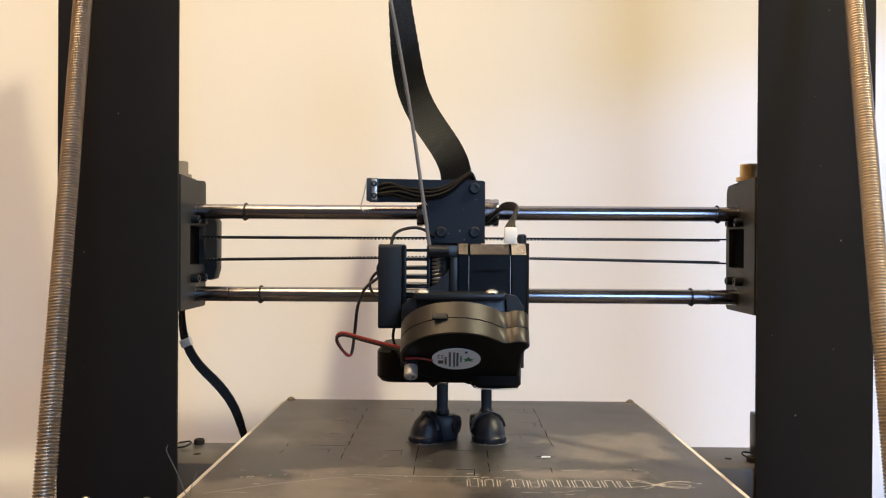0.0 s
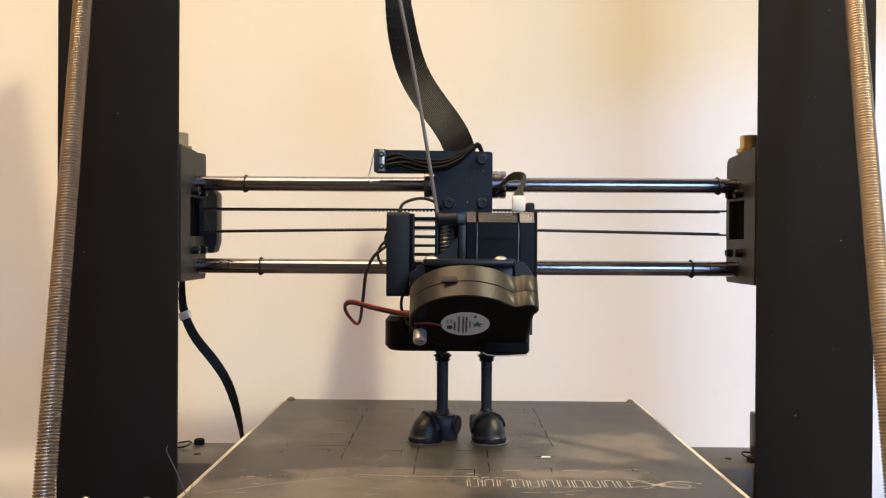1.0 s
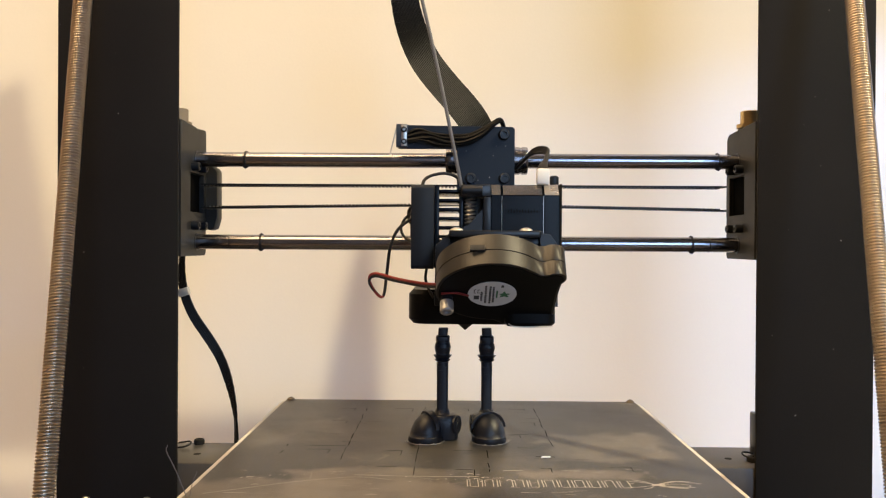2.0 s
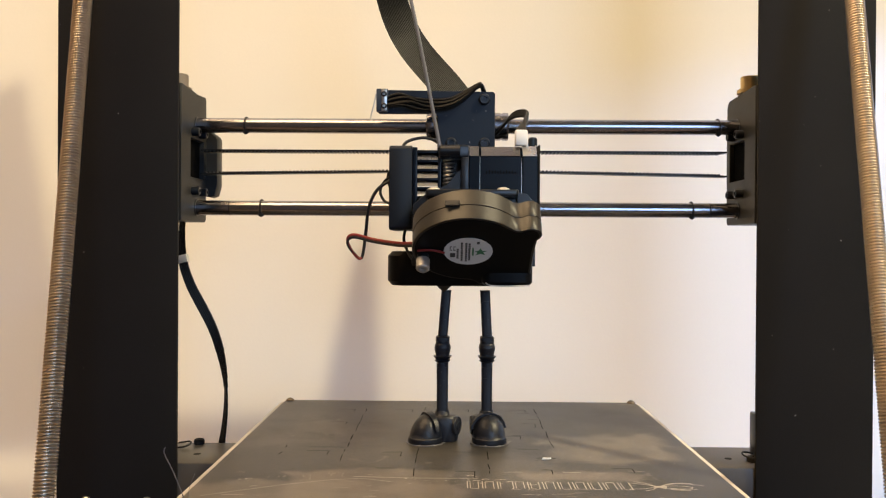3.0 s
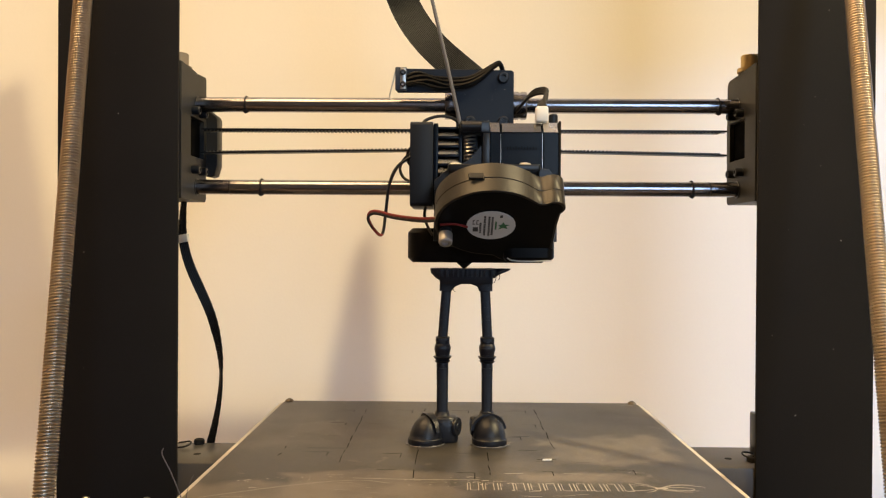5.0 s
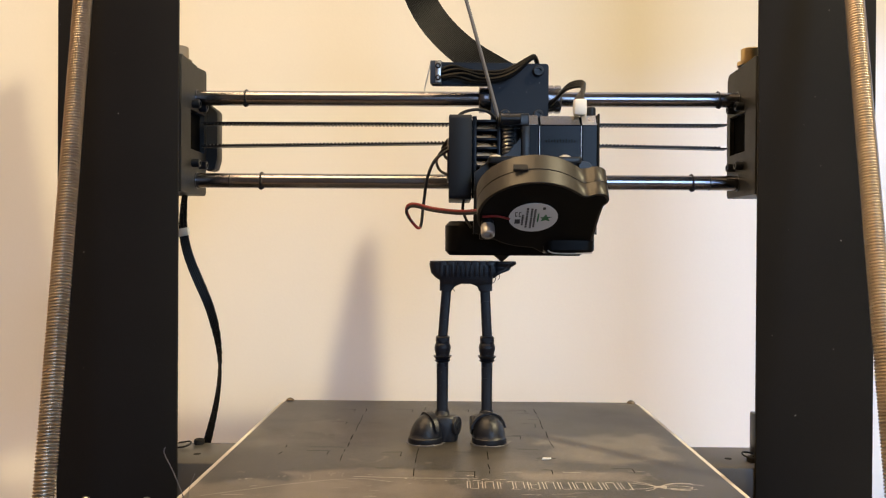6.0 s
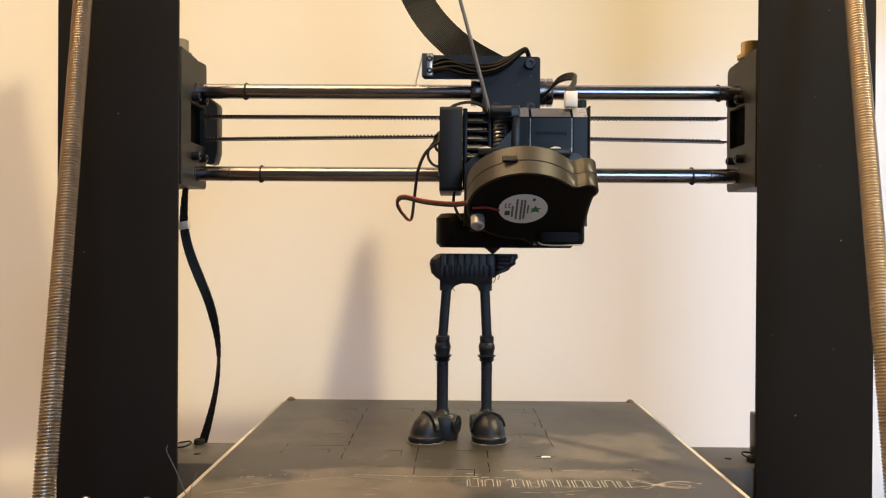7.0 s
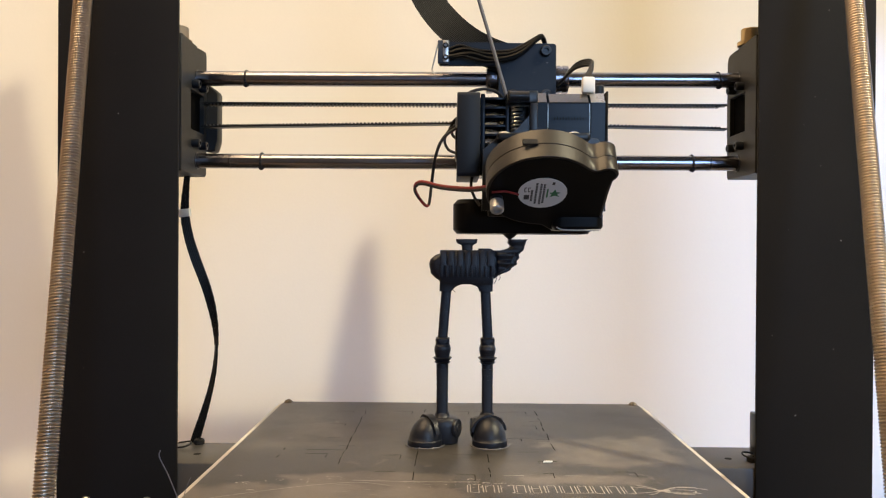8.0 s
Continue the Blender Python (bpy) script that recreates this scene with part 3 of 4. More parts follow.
for x0, x1, k, metal in ((-2.8, 2.0, 0.0, STACK), (2.8, 21.7, 0.32, STACK), (22.4, 29.6, 0.0, BARE)):
    c0, c1 = Vector((0, MC[0] - 21 + k, MC[1] + 21 - CH)), Vector((0, MC[0] - 21 + CH, MC[1] + 21 - k))
    e = (c1 - c0).normalized()
    part("bare_corner", prism(B(), [(x0 + 0.2, 0.25), (x1 - 0.2, 0.25), (x1 - 0.2, (c1 - c0).length - 0.25), (x0 + 0.2, (c1 - c0).length - 0.25)], c0 + Vector((0, -0.05, 0.05)), (1, 0, 0), e, Vector((0, -0.12, 0.12)), 0.05), metal, motor, "bare steel corner")
for x in (2.35, 22.0):
    part("bright_edge", box(B(), x - 0.07, x + 0.07, MC[0] - 21.12, MC[0] - 20.9, MC[1] - 14, MC[1] + 15.2), ZINC, motor, "thin bare steel edge")
bm = B()
for k in range(11):
    box(bm, 5.2 + k * 1.35, 5.7 + k * 1.35, MC[0] - 20.95, MC[0] - 20.6, MC[1] + 7.4, MC[1] + 8.6 + 0.5 * (k % 2))
tagged(part("stamped_dot", bm, HOLLOW, motor, "row of small stamped marks"), kind="stuff")
part("back_plate", box(B(), 29.9, 30.8, 378, 419, 155, 197.2, 0.3), STEEL_BLACK, motor)
part("cable_boss", cyl(B(), (28.0, 386, 196.8), (28.0, 386, 201.6), 2.2, 16, 0.7), PLASTIC, motor, "black rubber cable boss")
part("motor_plug", box(B(), 19.2, 25.2, 381, 386, 197.2, 204.8, 0.9), WHITE, head, "white nylon motor plug")
for k in range(4):
    part("motor_wire", tube(B(), [(20 + k * 1.5, 385, 204), (21.4 + k * 0.9, 387, 206.5), (23.4 + k * (0.9 - 0.5 * (k % 2)), 391, 209 + 0.5 * k), (25.4 + k * 0.3, 396, 213.0 + 0.7 * k), (23 + k * 0.5, 402, 214.6 + k * 0.9), (18.5 + k * 0.6, 410, 214 + k), (13 + k, 424, 209 + k * 1.2)], 0.8), RUBBER, head)
# extruder body, lever and spring
part("extruder_block", box(B(), -15.6, -3.2, 381, 410, 152, 190.5, 0.6), PLASTIC, head)
bm = B()
box(bm, -17.0, -3.0, 372, 381, 190.6, 196.2, 0.6)
box(bm, -6.6, -3.0, 371.5, 381, 172, 190.5, 0.4)
prism(bm, [(-6.7, 185), (-6.7, 172), (-20.5, 172), (-20.5, 174), (-13, 178)], (0, 372.5, 0), (1, 0, 0), (0, 0, 1), (0, 7, 0), 0.3)
lever = part("lever", bm, PLASTIC, head)
part("lever_shaft", cyl(B(), (-16.5, 371.6, 193.4), (-7, 371.6, 193.4), 2.3, 20, 0.3), PLASTIC, lever)
bm = B()
coil = [(-12.4 + 2.5 * math.cos(i * 0.7), 377.5 + 2.5 * math.sin(i * 0.7), 177.5 + i * 0.20) for i in range(66)]
tube(bm, coil, 0.5, 6, 1)
part("spring", bm, ZINC, head, "steel idler spring")
# heat sink with fins and 40 mm fan set edge-on
sink = part("heat_sink", box(B(), -17.6, -16.0, 378, 414, 157, 195.6, 0.2), GLOSS, head)
for i in range(9):
    z = 158.5 + i * 4.3
    part("fin", box(B(), -29.4, -17.5, 378.0, 414, z, z + 1.3, 0.25), GLOSS, sink)
part("fin_post", box(B(), -29.4, -27.2, 377.8, 379.6, 157, 195.8, 0.4), GLOSS, sink)
fan40 = part("sink_fan", prism(B(), round_rect(375.5, 415.5, 156.6, 196.4, 2.0), (-40.4, 0, 0), (0, 1, 0), (0, 0, 1), (10.8, 0, 0), 0.4), PLASTIC_MATT, head, "black square cooling fan")
part("hub", cyl(B(), (-41.2, 395.5, 176.5), (-40.3, 395.5, 176.5), 11, 24, 0.2), PLASTIC, fan40)

# fan bracket
brk = part("fan_bracket", prism(B(), round_rect(-22.5, 19.2, 358, 381, 1.5), (0, 0, 171.6), (1, 0, 0), (0, 1, 0), (0, 0, 3.0), 0.4), PLASTIC, head)
part("bracket_wing", prism(B(), [(-22, 173.6), (-28.6, 168), (-29.0, 140), (-24, 140), (-22, 160)], (0, 366, 0), (1, 0, 0), (0, 0, 1), (0, 3, 0), 0.3), PLASTIC, brk)
part("bracket_wing", prism(B(), [(19, 174), (24, 173), (27.5, 168), (27.5, 140), (24, 140), (20, 160)], (0, 366, 0), (1, 0, 0), (0, 0, 1), (0, 3, 0), 0.3), PLASTIC, brk)
part("bracket_back", box(B(), -26, 25.5, 369.2, 371.8, 137.5, 171.5, 0.5), PLASTIC, brk)
for x in (-19, 12.6):
    part("screw", dome_screw(B(), (x, 364.5, 174.6), (0, 0, 1), 3.1, 1.5), DOME, brk, "bright dome-head screw")

# blower: leans forward, its label looks down and ahead
AN = radians(57)
FA, FE = Vector((0, -math.cos(AN), -math.sin(AN))), Vector((0, -math.sin(AN), math.cos(AN)))
FC = Vector((-3.6, 346, 147.2))


def blower_line(g=0.0):
    r = 24.4 - g
    pts = arc(0, 0, r, 48, 262, 34)
    pts += [(2, -25.0 + g), (6, -28.6 + g), (23.5 - g, -28.6 + g)] + arc(25.0 - g, -25.2 + g, 3.4, -80, 0, 4)
    pts += [(28.6 - g, 0), (28.8 - g, 4)] + arc(26.0, 12, 4.8 - g, -50, 130, 10) + [(21.6, 15.2 - g), (19.6, 15.4 - g)]
    return pts


bl = part("blower", prism(B(), blower_line(), FC - FA * 7.0, (1, 0, 0), FE, -FA * 7.6, 0.2), FAN, head, "black radial part-cooling blower")
part("blower_cover", prism(B(), blower_line(), FC, (1, 0, 0), FE, -FA * 6.85, 0.25), FAN, bl)
# thin darker sheet on the cover: shade of its downward tilt, as colour
part("cover_shade", prism(B(), blower_line(1.2), FC + FA * 0.25, (1, 0, 0), FE, -FA * 0.3), DUCT, bl)
bm = B()
tri = [(-7 - 3.2, 24.0), (-7 + 3.2, 24.0), (-7 + 3.0, 25.2), (-7 - 3.0, 25.2)]
prism(bm, tri, FC - FA * 6.0, (1, 0, 0), FE, -FA * 2.6, 0.2)
part("clip", bm, PLASTIC, bl)
lab = part("fan_label", prism(B(), arc(0, 0, 10.6, 0, 345, 23), FC + FA * 0.32, (1, 0, 0), FE, FA * 0.25), LABEL, bl, "silver round maker's label")
bm = B()


def print_bar(bm, u0, u1, v0, v1):
    prism(bm, [(u0, v0), (u1, v0), (u1, v1), (u0, v1)], FC + FA * 0.58, (1, 0, 0), FE, FA * 0.06)


for u, v0, v1, n in ((-4.6, -5.6, 2.6, 5), (-2.8, -7.4, 7.6, 8), (-0.9, -7.8, 7.2, 9), (0.5, -7.0, 6.8, 9)):
    for k in range(n):
        a = v0 + (v1 - v0) * k / n
        print_bar(bm, u - 0.45, u + 0.45, a, a + (v1 - v0) * 0.80 / n)
# approval mark, drawn as two open bars, and a filled square
for u in (-8.0, -6.4):
    print_bar(bm, u, u + 1.0, 0.9, 1.4)
    print_bar(bm, u, u + 1.0, 3.6, 4.1)
    print_bar(bm, u, u + 0.35, 1.4, 3.6)
print_bar(bm, -7.9, -5.6, -4.4, -1.2)
print_bar(bm, 3.6, 4.8, 6.0, 7.8)
part("label_bar", bm, INK, lab)
bm = B()
prism(bm, [(3.2, -2.6), (5.4, -1.6), (7.4, -2.4), (6.4, -0.4), (8.0, 0.6), (6.0, 0.9), (5.2, 2.8), (4.4, 0.8), (3.0, 0.4), (4.0, -0.8)], FC + FA * 0.58, (1, 0, 0), FE, FA * 0.06)
print_bar(bm, 1.7, 2.4, -3.0, 3.2)
part("label_mark", bm, GREEN, lab)
part("hub_wire", tube(B(), [tuple(FC + FA * 0.9 + Vector((-22, 0, 0)) + FE * 1.0), tuple(FC + FA * 0.9 + Vector((-16, 0, 0)) + FE * 1.6), tuple(FC + FA * 0.9 + Vector((-10.2, 0, 0)) + FE * -0.6)], 0.5), RED, bl, "thin red fan wire")

# lower duct round the nozzle
part("air_duct", prism(B(), round_rect(-42.0, 26.0, 383, 424, 9, 7), (0, 0, 129.9), (1, 0, 0), (0, 1, 0), (0, 0, 16.5), 2.2), DUCT, head, "black air duct round the nozzle")
part("duct_outlet", prism(B(), round_rect(3.0, 26.1, 361, 382.6, 4, 4), (0, 0, 131.2), (1, 0, 0), (0, 1, 0), (0, 0, 21.0), 1.6), DUCT, head)
part("scuffed_edge", tube(B(), [(4.6, 361.3, 132.6), (7.0, 360.9, 131.5), (14, 360.9, 131.2), (24.5, 361.4, 131.5)], 0.32, 6), TAPE, head, "pale scuffed edge of the duct")
part("standoff", cyl(B(), (-23.2, 347.4, 142.8), (-23.2, 360, 161), 2.7, 20, 0.3), RUBBER, head)
part("duct_screw", cap_screw(B(), (-23.2, 347.6, 143.0), (0, -0.62, -0.78), 3.0, 5.2), DOME, head, "bright socket-head screw")
part("nozzle", turned(B(), (-14.4, 389.5, 134), (-14.4, 389.5, 126.6), [(0, 4.6), (3.6, 4.6), (6.8, 0.8), (7.2, 0.4)], 20), NOZZLE, head, "dark stained nozzle tip")
# fan leads
for k, m in ((0.0, RED), (1.1, RUBBER)):
    part("fan_lead", tube(B(), [(-25.8, 353.2, 150.4 - k), (-34.7, 366.5, 150.3 - k), (-47.4, 376.7, 152.0 - k), (-57.2, 378.9, 154.2 - k), (-60.4, 380.0, 151.8 - k), (-58.0, 381.1, 146.0), (-54.0, 383.3, 143.2), (-52.5, 387.6 - 1.3 * k, 154.6), (-50.6, 382.4 - 1.3 * k, 166.5), (-46.8, 383.0 - 1.3 * k, 175.5), (-39.8, 385.0 - 1.3 * k, 181.0)], 0.72), m, head)
part("sink_lead", tube(B(), [(-37, 410, 195), (-35, 412, 202), (-27, 414, 205), (-20, 416, 204), (-15, 420, 200)], 0.85), RUBBER, head)
part("sink_lead", tube(B(), [(-40.5, 402, 188), (-43, 404, 185), (-42.6, 404, 180), (-40.6, 403, 178)], 0.8), RUBBER, head)
part("sink_lead", tube(B(), [(-40.0, 396, 184), (-44.5, 398, 181), (-46.5, 398, 176), (-44.5, 397, 171.5), (-40.3, 395, 169.5)], 0.7), RUBBER, head)
part("sink_lead", tube(B(), [(-33.0, 382, 157), (-33.6, 381, 152), (-32, 380, 147), (-29.6, 378, 143)], 0.7), RUBBER, head)
part("belt_clip", tube(B(), [(-36, 430, 190.5), (-41, 430, 188.6), (-44, 430, 187.2), (-43, 430, 185)], 0.8), RUBBER, head)

# ---- chains of short stiff pieces: cables that bend as the head climbs ----


def cable_pieces(owner, name, n, length, width, thick, mat, ribs=0):
    """n stiff pieces of a flat cable, each along its own +z, under owner."""
    bm = B()
    w = width / 2
    if ribs > 1:
        rr, line = width / ribs, []
        for i in range(ribs):
            line += [(-w + rr * (i + k / 4), thick * (0.25 + 0.25 * math.sin(math.pi * k / 4))) for k in range(4)]
        line += [(w, thick * 0.25)]
        prism(bm, [(a, -b) for a, b in line] + line[::-1], (0, 0, -0.6), (1, 0, 0), (0, 1, 0), (0, 0, length + 1.2))
    elif ribs:
        prism(bm, arc(0, 0, w, 0, 330, 11), (0, 0, -0.2), (1, 0, 0), (0, 1, 0), (0, 0, length + 0.4))
    else:
        box(bm, -w, w, -thick / 2, thick / 2, -0.5, length + 0.5, 0.2, 1)
    first = finish(name, bm, mat)
    out = [first]
    for i in range(n - 1):
        out.append(new(name, first.data))
    for ob in out:
        ob.parent = owner
    return out


def chain_rows(pieces, length, shapes):
    """shapes: (seconds, start in mm, lean per piece, yaw per piece); gives rows for each piece."""
    rows = [[] for _ in pieces]
    for t, start, leans, yaws in shapes:
        p = Vector(start)
        for i, ob in enumerate(pieces):
            m = pose(p.x * MM, p.y * MM, p.z * MM, 0, leans[i], 0) @ pose(0, 0, 0, 0, 0, yaws[i])
            rows[i].append((t, m))
            p = p + (pose(0, 0, 0, 0, leans[i], 0) @ Vector((0, 0, length)))
    return rows


def spread(knots, n):
    """n values along a list of knots."""
    return [float(np.interp(i / (n - 1), np.linspace(0, 1, len(knots)), knots)) for i in range(n)]


RIB_N, RIB_L = 26, 5.0
ribbon = thing("ribbon_cable", (-3.0, 425.5, 220), "black flat ribbed ribbon cable rising from the print head", "ribbon cable")
ribbon_pieces = cable_pieces(ribbon, "ribbon", RIB_N, RIB_L, 16.6, 1.1, RIBBON, 20)
filament = thing("filament", (-16.4, 384, 194.5), "grey plastic filament strand feeding the extruder", "filament")
fil_pieces = cable_pieces(filament, "strand", 14, 12.0, 1.75, 1.75, FILAMENT, 1)
motor_cable = thing("motor_cable", (-152, 441, 166), "black flat motor cable hanging from the gantry end", "motor cable")
CAB_N, CAB_L = 36, 5.0
cab_pieces = cable_pieces(motor_cable, "cable", CAB_N, CAB_L, 5.8, 1.2, RIBBON, 5)
bm = B()
box(bm, -3.6, 3.6, -1.0, 1.0, -2.2, 2.2, 0.3)
wrap = finish("tape_wrap", bm, TAPE)
wrap.parent = motor_cable
tagged(wrap, "white tape band round the cable")

# ---- the printed model: feet and shins stand already, the rest goes on layer by layer ----
MOD = (0.0, 397.0, 100.1)
model = thing("printed_model", MOD, "half-printed dark walker model standing on the print bed", "printed model")
LEGS = (-10.0, 11.85)
MY = 397.0


def ring_at(cx, cy, z, rx, ry, n=20, power=2.0):
    out = []
    for i in range(n):
        a = 2 * math.pi * i / n
        c, s = math.cos(a), math.sin(a)
        out.append((cx + rx * math.copysign(abs(c) ** (2 / power), c), cy + ry * math.copysign(abs(s) ** (2 / power), s), z))
    return out


def foot(cx, turn, reach):
    """A domed toe with a rim and a peaked band, the ankle housing behind it, a round boss on each side."""
    z0 = 100.1
    f = Vector((-math.sin(radians(turn)), -math.cos(radians(turn)), 0))
    v = Vector((-f.y, f.x, 0))
    axis = Vector((cx, MY, z0))
    toe = axis + f * reach
    bm = B()
    prof = [(0, 8.2), (0.5, 8.5), (2.6, 8.4), (3.0, 8.0), (5.0, 7.8), (7.5, 7.1), (9.6, 6.1), (11.4, 4.7), (12.8, 2.9), (13.5, 1.0)]
    loft(bm, [ring_at(toe.x - f.x * h * 0.10, toe.y - f.y * h * 0.10, z0 + h, r, r, 28) for h, r in prof])
    ob = part("foot", bm, PRINT, model)
    # ankle housing that narrows to the shin collar
    bm = B()
    back = axis - f * 1.0
    loft(bm, [ring_at(back.x, back.y, z0 + h, r, r * 0.92, 24, 2.8) for h, r in ((0.0, 6.6), (1.0, 7.0), (8, 7.2), (11, 6.9), (12.2, 6.0), (12.6, 4.4))])
    loft(bm, [ring_at(axis.x, axis.y, z0 + h, r, r, 20, 2.3) for h, r in ((12.0, 4.6), (12.6, 3.9), (14.2, 3.5), (15.2, 2.9))])
    part("ankle", bm, PRINT, ob)
    # peaked band over the toe: flat in section, broad at the crown
    bm = B()
    rings = []
    for k in range(19):
        a = radians(8 + 164 * k / 18)
        ca, sa = math.cos(a), math.sin(a)
        wide = 1.1 + 1.4 * sa ** 3
        c0, c1 = toe - f * (2.4 + wide * 0.5), toe - f * (2.4 - wide)
        ring = []
        for c, q in ((c0, 8.0), (c0, 9.2), (c1, 9.0), (c1, 8.0)):
            p = c + v * (q * ca)
            ring.append((p.x, p.y, z0 + 5.2 + q * 1.02 * sa))
        rings.append(ring)
    loft(bm, rings)
    part("toe_band", bm, PRINT, ob)
    for sgn in (-1, 1):
        w = (v * 0.55 + Vector((0.8, 0, 0))).normalized() * sgn
        c = back + w * 6.3 + Vector((0, 0, 7.4))
        part("ankle_boss", turned(B(), c, c + w, [(0, 4.7), (1.0, 4.7), (1.4, 4.3), (1.4, 2.0), (1.7, 1.8)], 24), PRINT, ob)
    # loose brim line round the toe, with a few blobs where it broke off
    bm = B()
    tube(bm, [(toe.x + 9.4 * math.cos(a), toe.y + 9.2 * math.sin(a), z0 + 0.15) for a in [radians(185 + 10 * k) for k in range(19)]], 0.22, 6, 1)
    for a, q in ((252, 0.28), (296, 0.3)):
        p = Vector((toe.x + 8.7 * math.cos(radians(a)), toe.y + 8.7 * math.sin(radians(a)), z0 + 0.3))
        turned(bm, p, p + Vector((1, 0.3, 0)), [(0, 0.1), (0.3, q), (0.9, q * 0.8), (1.4, 0.1)], 8)
    part("brim_loop", bm, FILAMENT, ob, "thin plastic brim line")


LEG_H = (0, 15.2, 30, 38.4, 38.5, 39.4, 39.5, 40.1, 41.6, 41.7, 42.6, 44.0, 45.5, 47.0, 47.9, 48.4, 50.9, 51.3, 73.6, 74.2, 77.6)
LEG_R = (2.6, 2.6, 2.6, 2.75, 3.1, 3.9, 3.1, 3.4, 4.65, 3.4, 3.45, 3.8, 4.05, 3.75, 3.3, 3.4, 3.4, 2.4, 2.4, 3.0, 3.2)


def leg_section(h, side):
    """Left, right, front and back of one leg at the height h."""
    r = float(np.interp(h, LEG_H, LEG_R)) + (0.18 if side < 0 and h < 38 else 0.0)
    cx = LEGS[0] if side < 0 else LEGS[1]
    cx += float(np.interp(h, (51, 74), (0, 1.75 if side < 0 else -1.15)))
    return cx - r, cx + r, MY - r * 1.1, MY + r * 1.1, r * (0.75 if 36 < h < 49 else 0.42)


BACK_H, BACK_X = (75, 78.8, 80.2, 82.5, 87.1, 89.2, 91.2, 92.1, 93.5, 93.9), (-11.6, -11.5, -13.5, -15.8, -16.7, -16.1, -13.7, -11.2, -9.4, -8.6)
NECK_H, NECK_X = (80.2, 82, 84.3, 87.1, 92.6, 94.9, 96.7, 99), (14.9, 18.2, 22.7, 25.5, 27.3, 29.6, 29.2, 31.0)


def sections(mid):
    """Names of the outlines that the layer at the height mid cuts, each with a way to its rectangle at any height."""
    out = []
    deep = lambda h: math.sqrt(max(0.0, 1 - ((h - 85.6) / 9.6) ** 2))
    at_h = lambda h, a, b: float(np.interp(h, a, b))
    if mid < 75.0:
        out += [lambda h: leg_section(h, -1), lambda h: leg_section(h, 1)]
    if 74.0 < mid < 77.4:
        gap_l = lambda h: at_h(h, (74.0, 76.0, 77.2, 77.5), (-5.7, -3.9, -1.1, 1.2))
        gap_r = lambda h: at_h(h, (74.0, 76.0, 77.2, 77.5), (7.6, 6.7, 3.5, 1.2))
        out += [lambda h: (-11.6, gap_l(h), MY - 5.6, MY + 5.6, 1.0), lambda h: (gap_r(h), 14.0, MY - 5.6, MY + 5.6, 1.0)]
    if 77.4 <= mid < 93.7:
        out.append(lambda h: (at_h(h, BACK_H, BACK_X), 14.2, MY - 6.4 - 3.4 * deep(h), MY + 6.4 + 3.4 * deep(h), 3.0))
        # raised flank plates with grooves between them
        plates = ((-11.4, -8.2), (-7.7, -4.4), (-3.2, -0.2), (0.3, 3.0), (3.5, 6.6), (7.3, 10.4), (10.9, 14.7))
        if 86.0 < mid:
            out += [lambda h, p=p: (*p, MY - 7.4 - 3.2 * deep(h), MY + 7.4 + 3.2 * deep(h), 0.4) for p in plates]
        elif 81.0 < mid:
            out += [lambda h, k=k: (-5.8 + k * 2.2, -4.7 + k * 2.2, MY - 7.5 - 3.2 * deep(h), MY - 4, 0.25) for k in range(8)]
            out += [lambda h, p=p: (*p, MY - 7.4 - 3.2 * deep(h), MY + 7.4 + 3.2 * deep(h), 0.4) for p in ((-11.6, -9.8), (-9.0, -7.2), (12.6, 14.6))]
        else:
            out.append(lambda h: (-11.4, 14.0, MY - 7.2 - 2.6 * deep(h), MY + 7.2 + 2.6 * deep(h), 1.0))
    if 93.7 <= mid < 94.9:
        out.append(lambda h: (7.2, at_h(h, (93.5, 94.9), (14.6, 12.2)), MY - 6.2, MY + 6.2, 0.8))
    if mid >= 80.2:
        left = lambda h: 10.0 if mid < 93.8 else at_h(h, (93.8, 94.6, 95.8, 97.1, 99), (18.2, 21.6, 22.7, 21.4, 21.8))
        out.append(lambda h: (left(h), at_h(h, NECK_H, NECK_X) + 0.35 * math.sin(h * 1.9), MY - 5.4 + 0.3 * math.sin(h * 1.2), MY + 5.4, 1.8))
    if 83.0 < mid < 93.0:
        out.append(lambda h: (15.6, at_h(h, NECK_H, NECK_X) - 2.6, MY - 6.6 - 0.5 * math.sin(h * 1.6), MY + 6.2, 1.4))
    if mid >= 93.0:
        out.append(lambda h: (at_h(h, (93, 95.9, 97.1, 99), (-0.9, -0.9, -3.4, -3.9)), at_h(h, (93, 95.9, 97.1, 99), (4.3, 4.3, 6.4, 6.6)), MY - 4.4, MY + 4.4, 1.2))
    return out


def print_layer(h, dz, steps=3):
    """One mesh with sloping sides for each outline in the layer at height h."""
    out = []
    rnd = random.Random(int(h * 100))
    for sect in sections(h + dz / 2):
        bm = B()
        jx, jy = rnd.uniform(-0.05, 0.05), rnd.uniform(-0.05, 0.05)
        rings = []
        for k in range(steps + 1):
            q = h + dz * k / steps
            x0, x1, y0, y1, r = sect(min(max(q, h + 0.01), h + dz - 0.01))
            r = min(r, (x1 - x0) * 0.48, (y1 - y0) * 0.48)
            rings.append([(a + jx, b + jy, 100.1 + q + (0.02 if k == steps else 0)) for a, b in round_rect(x0, x1, y0, y1, max(r, 0.05), 3)])
        out.append(loft(bm, rings))
    return out


H0, DH = 26.1, 0.9
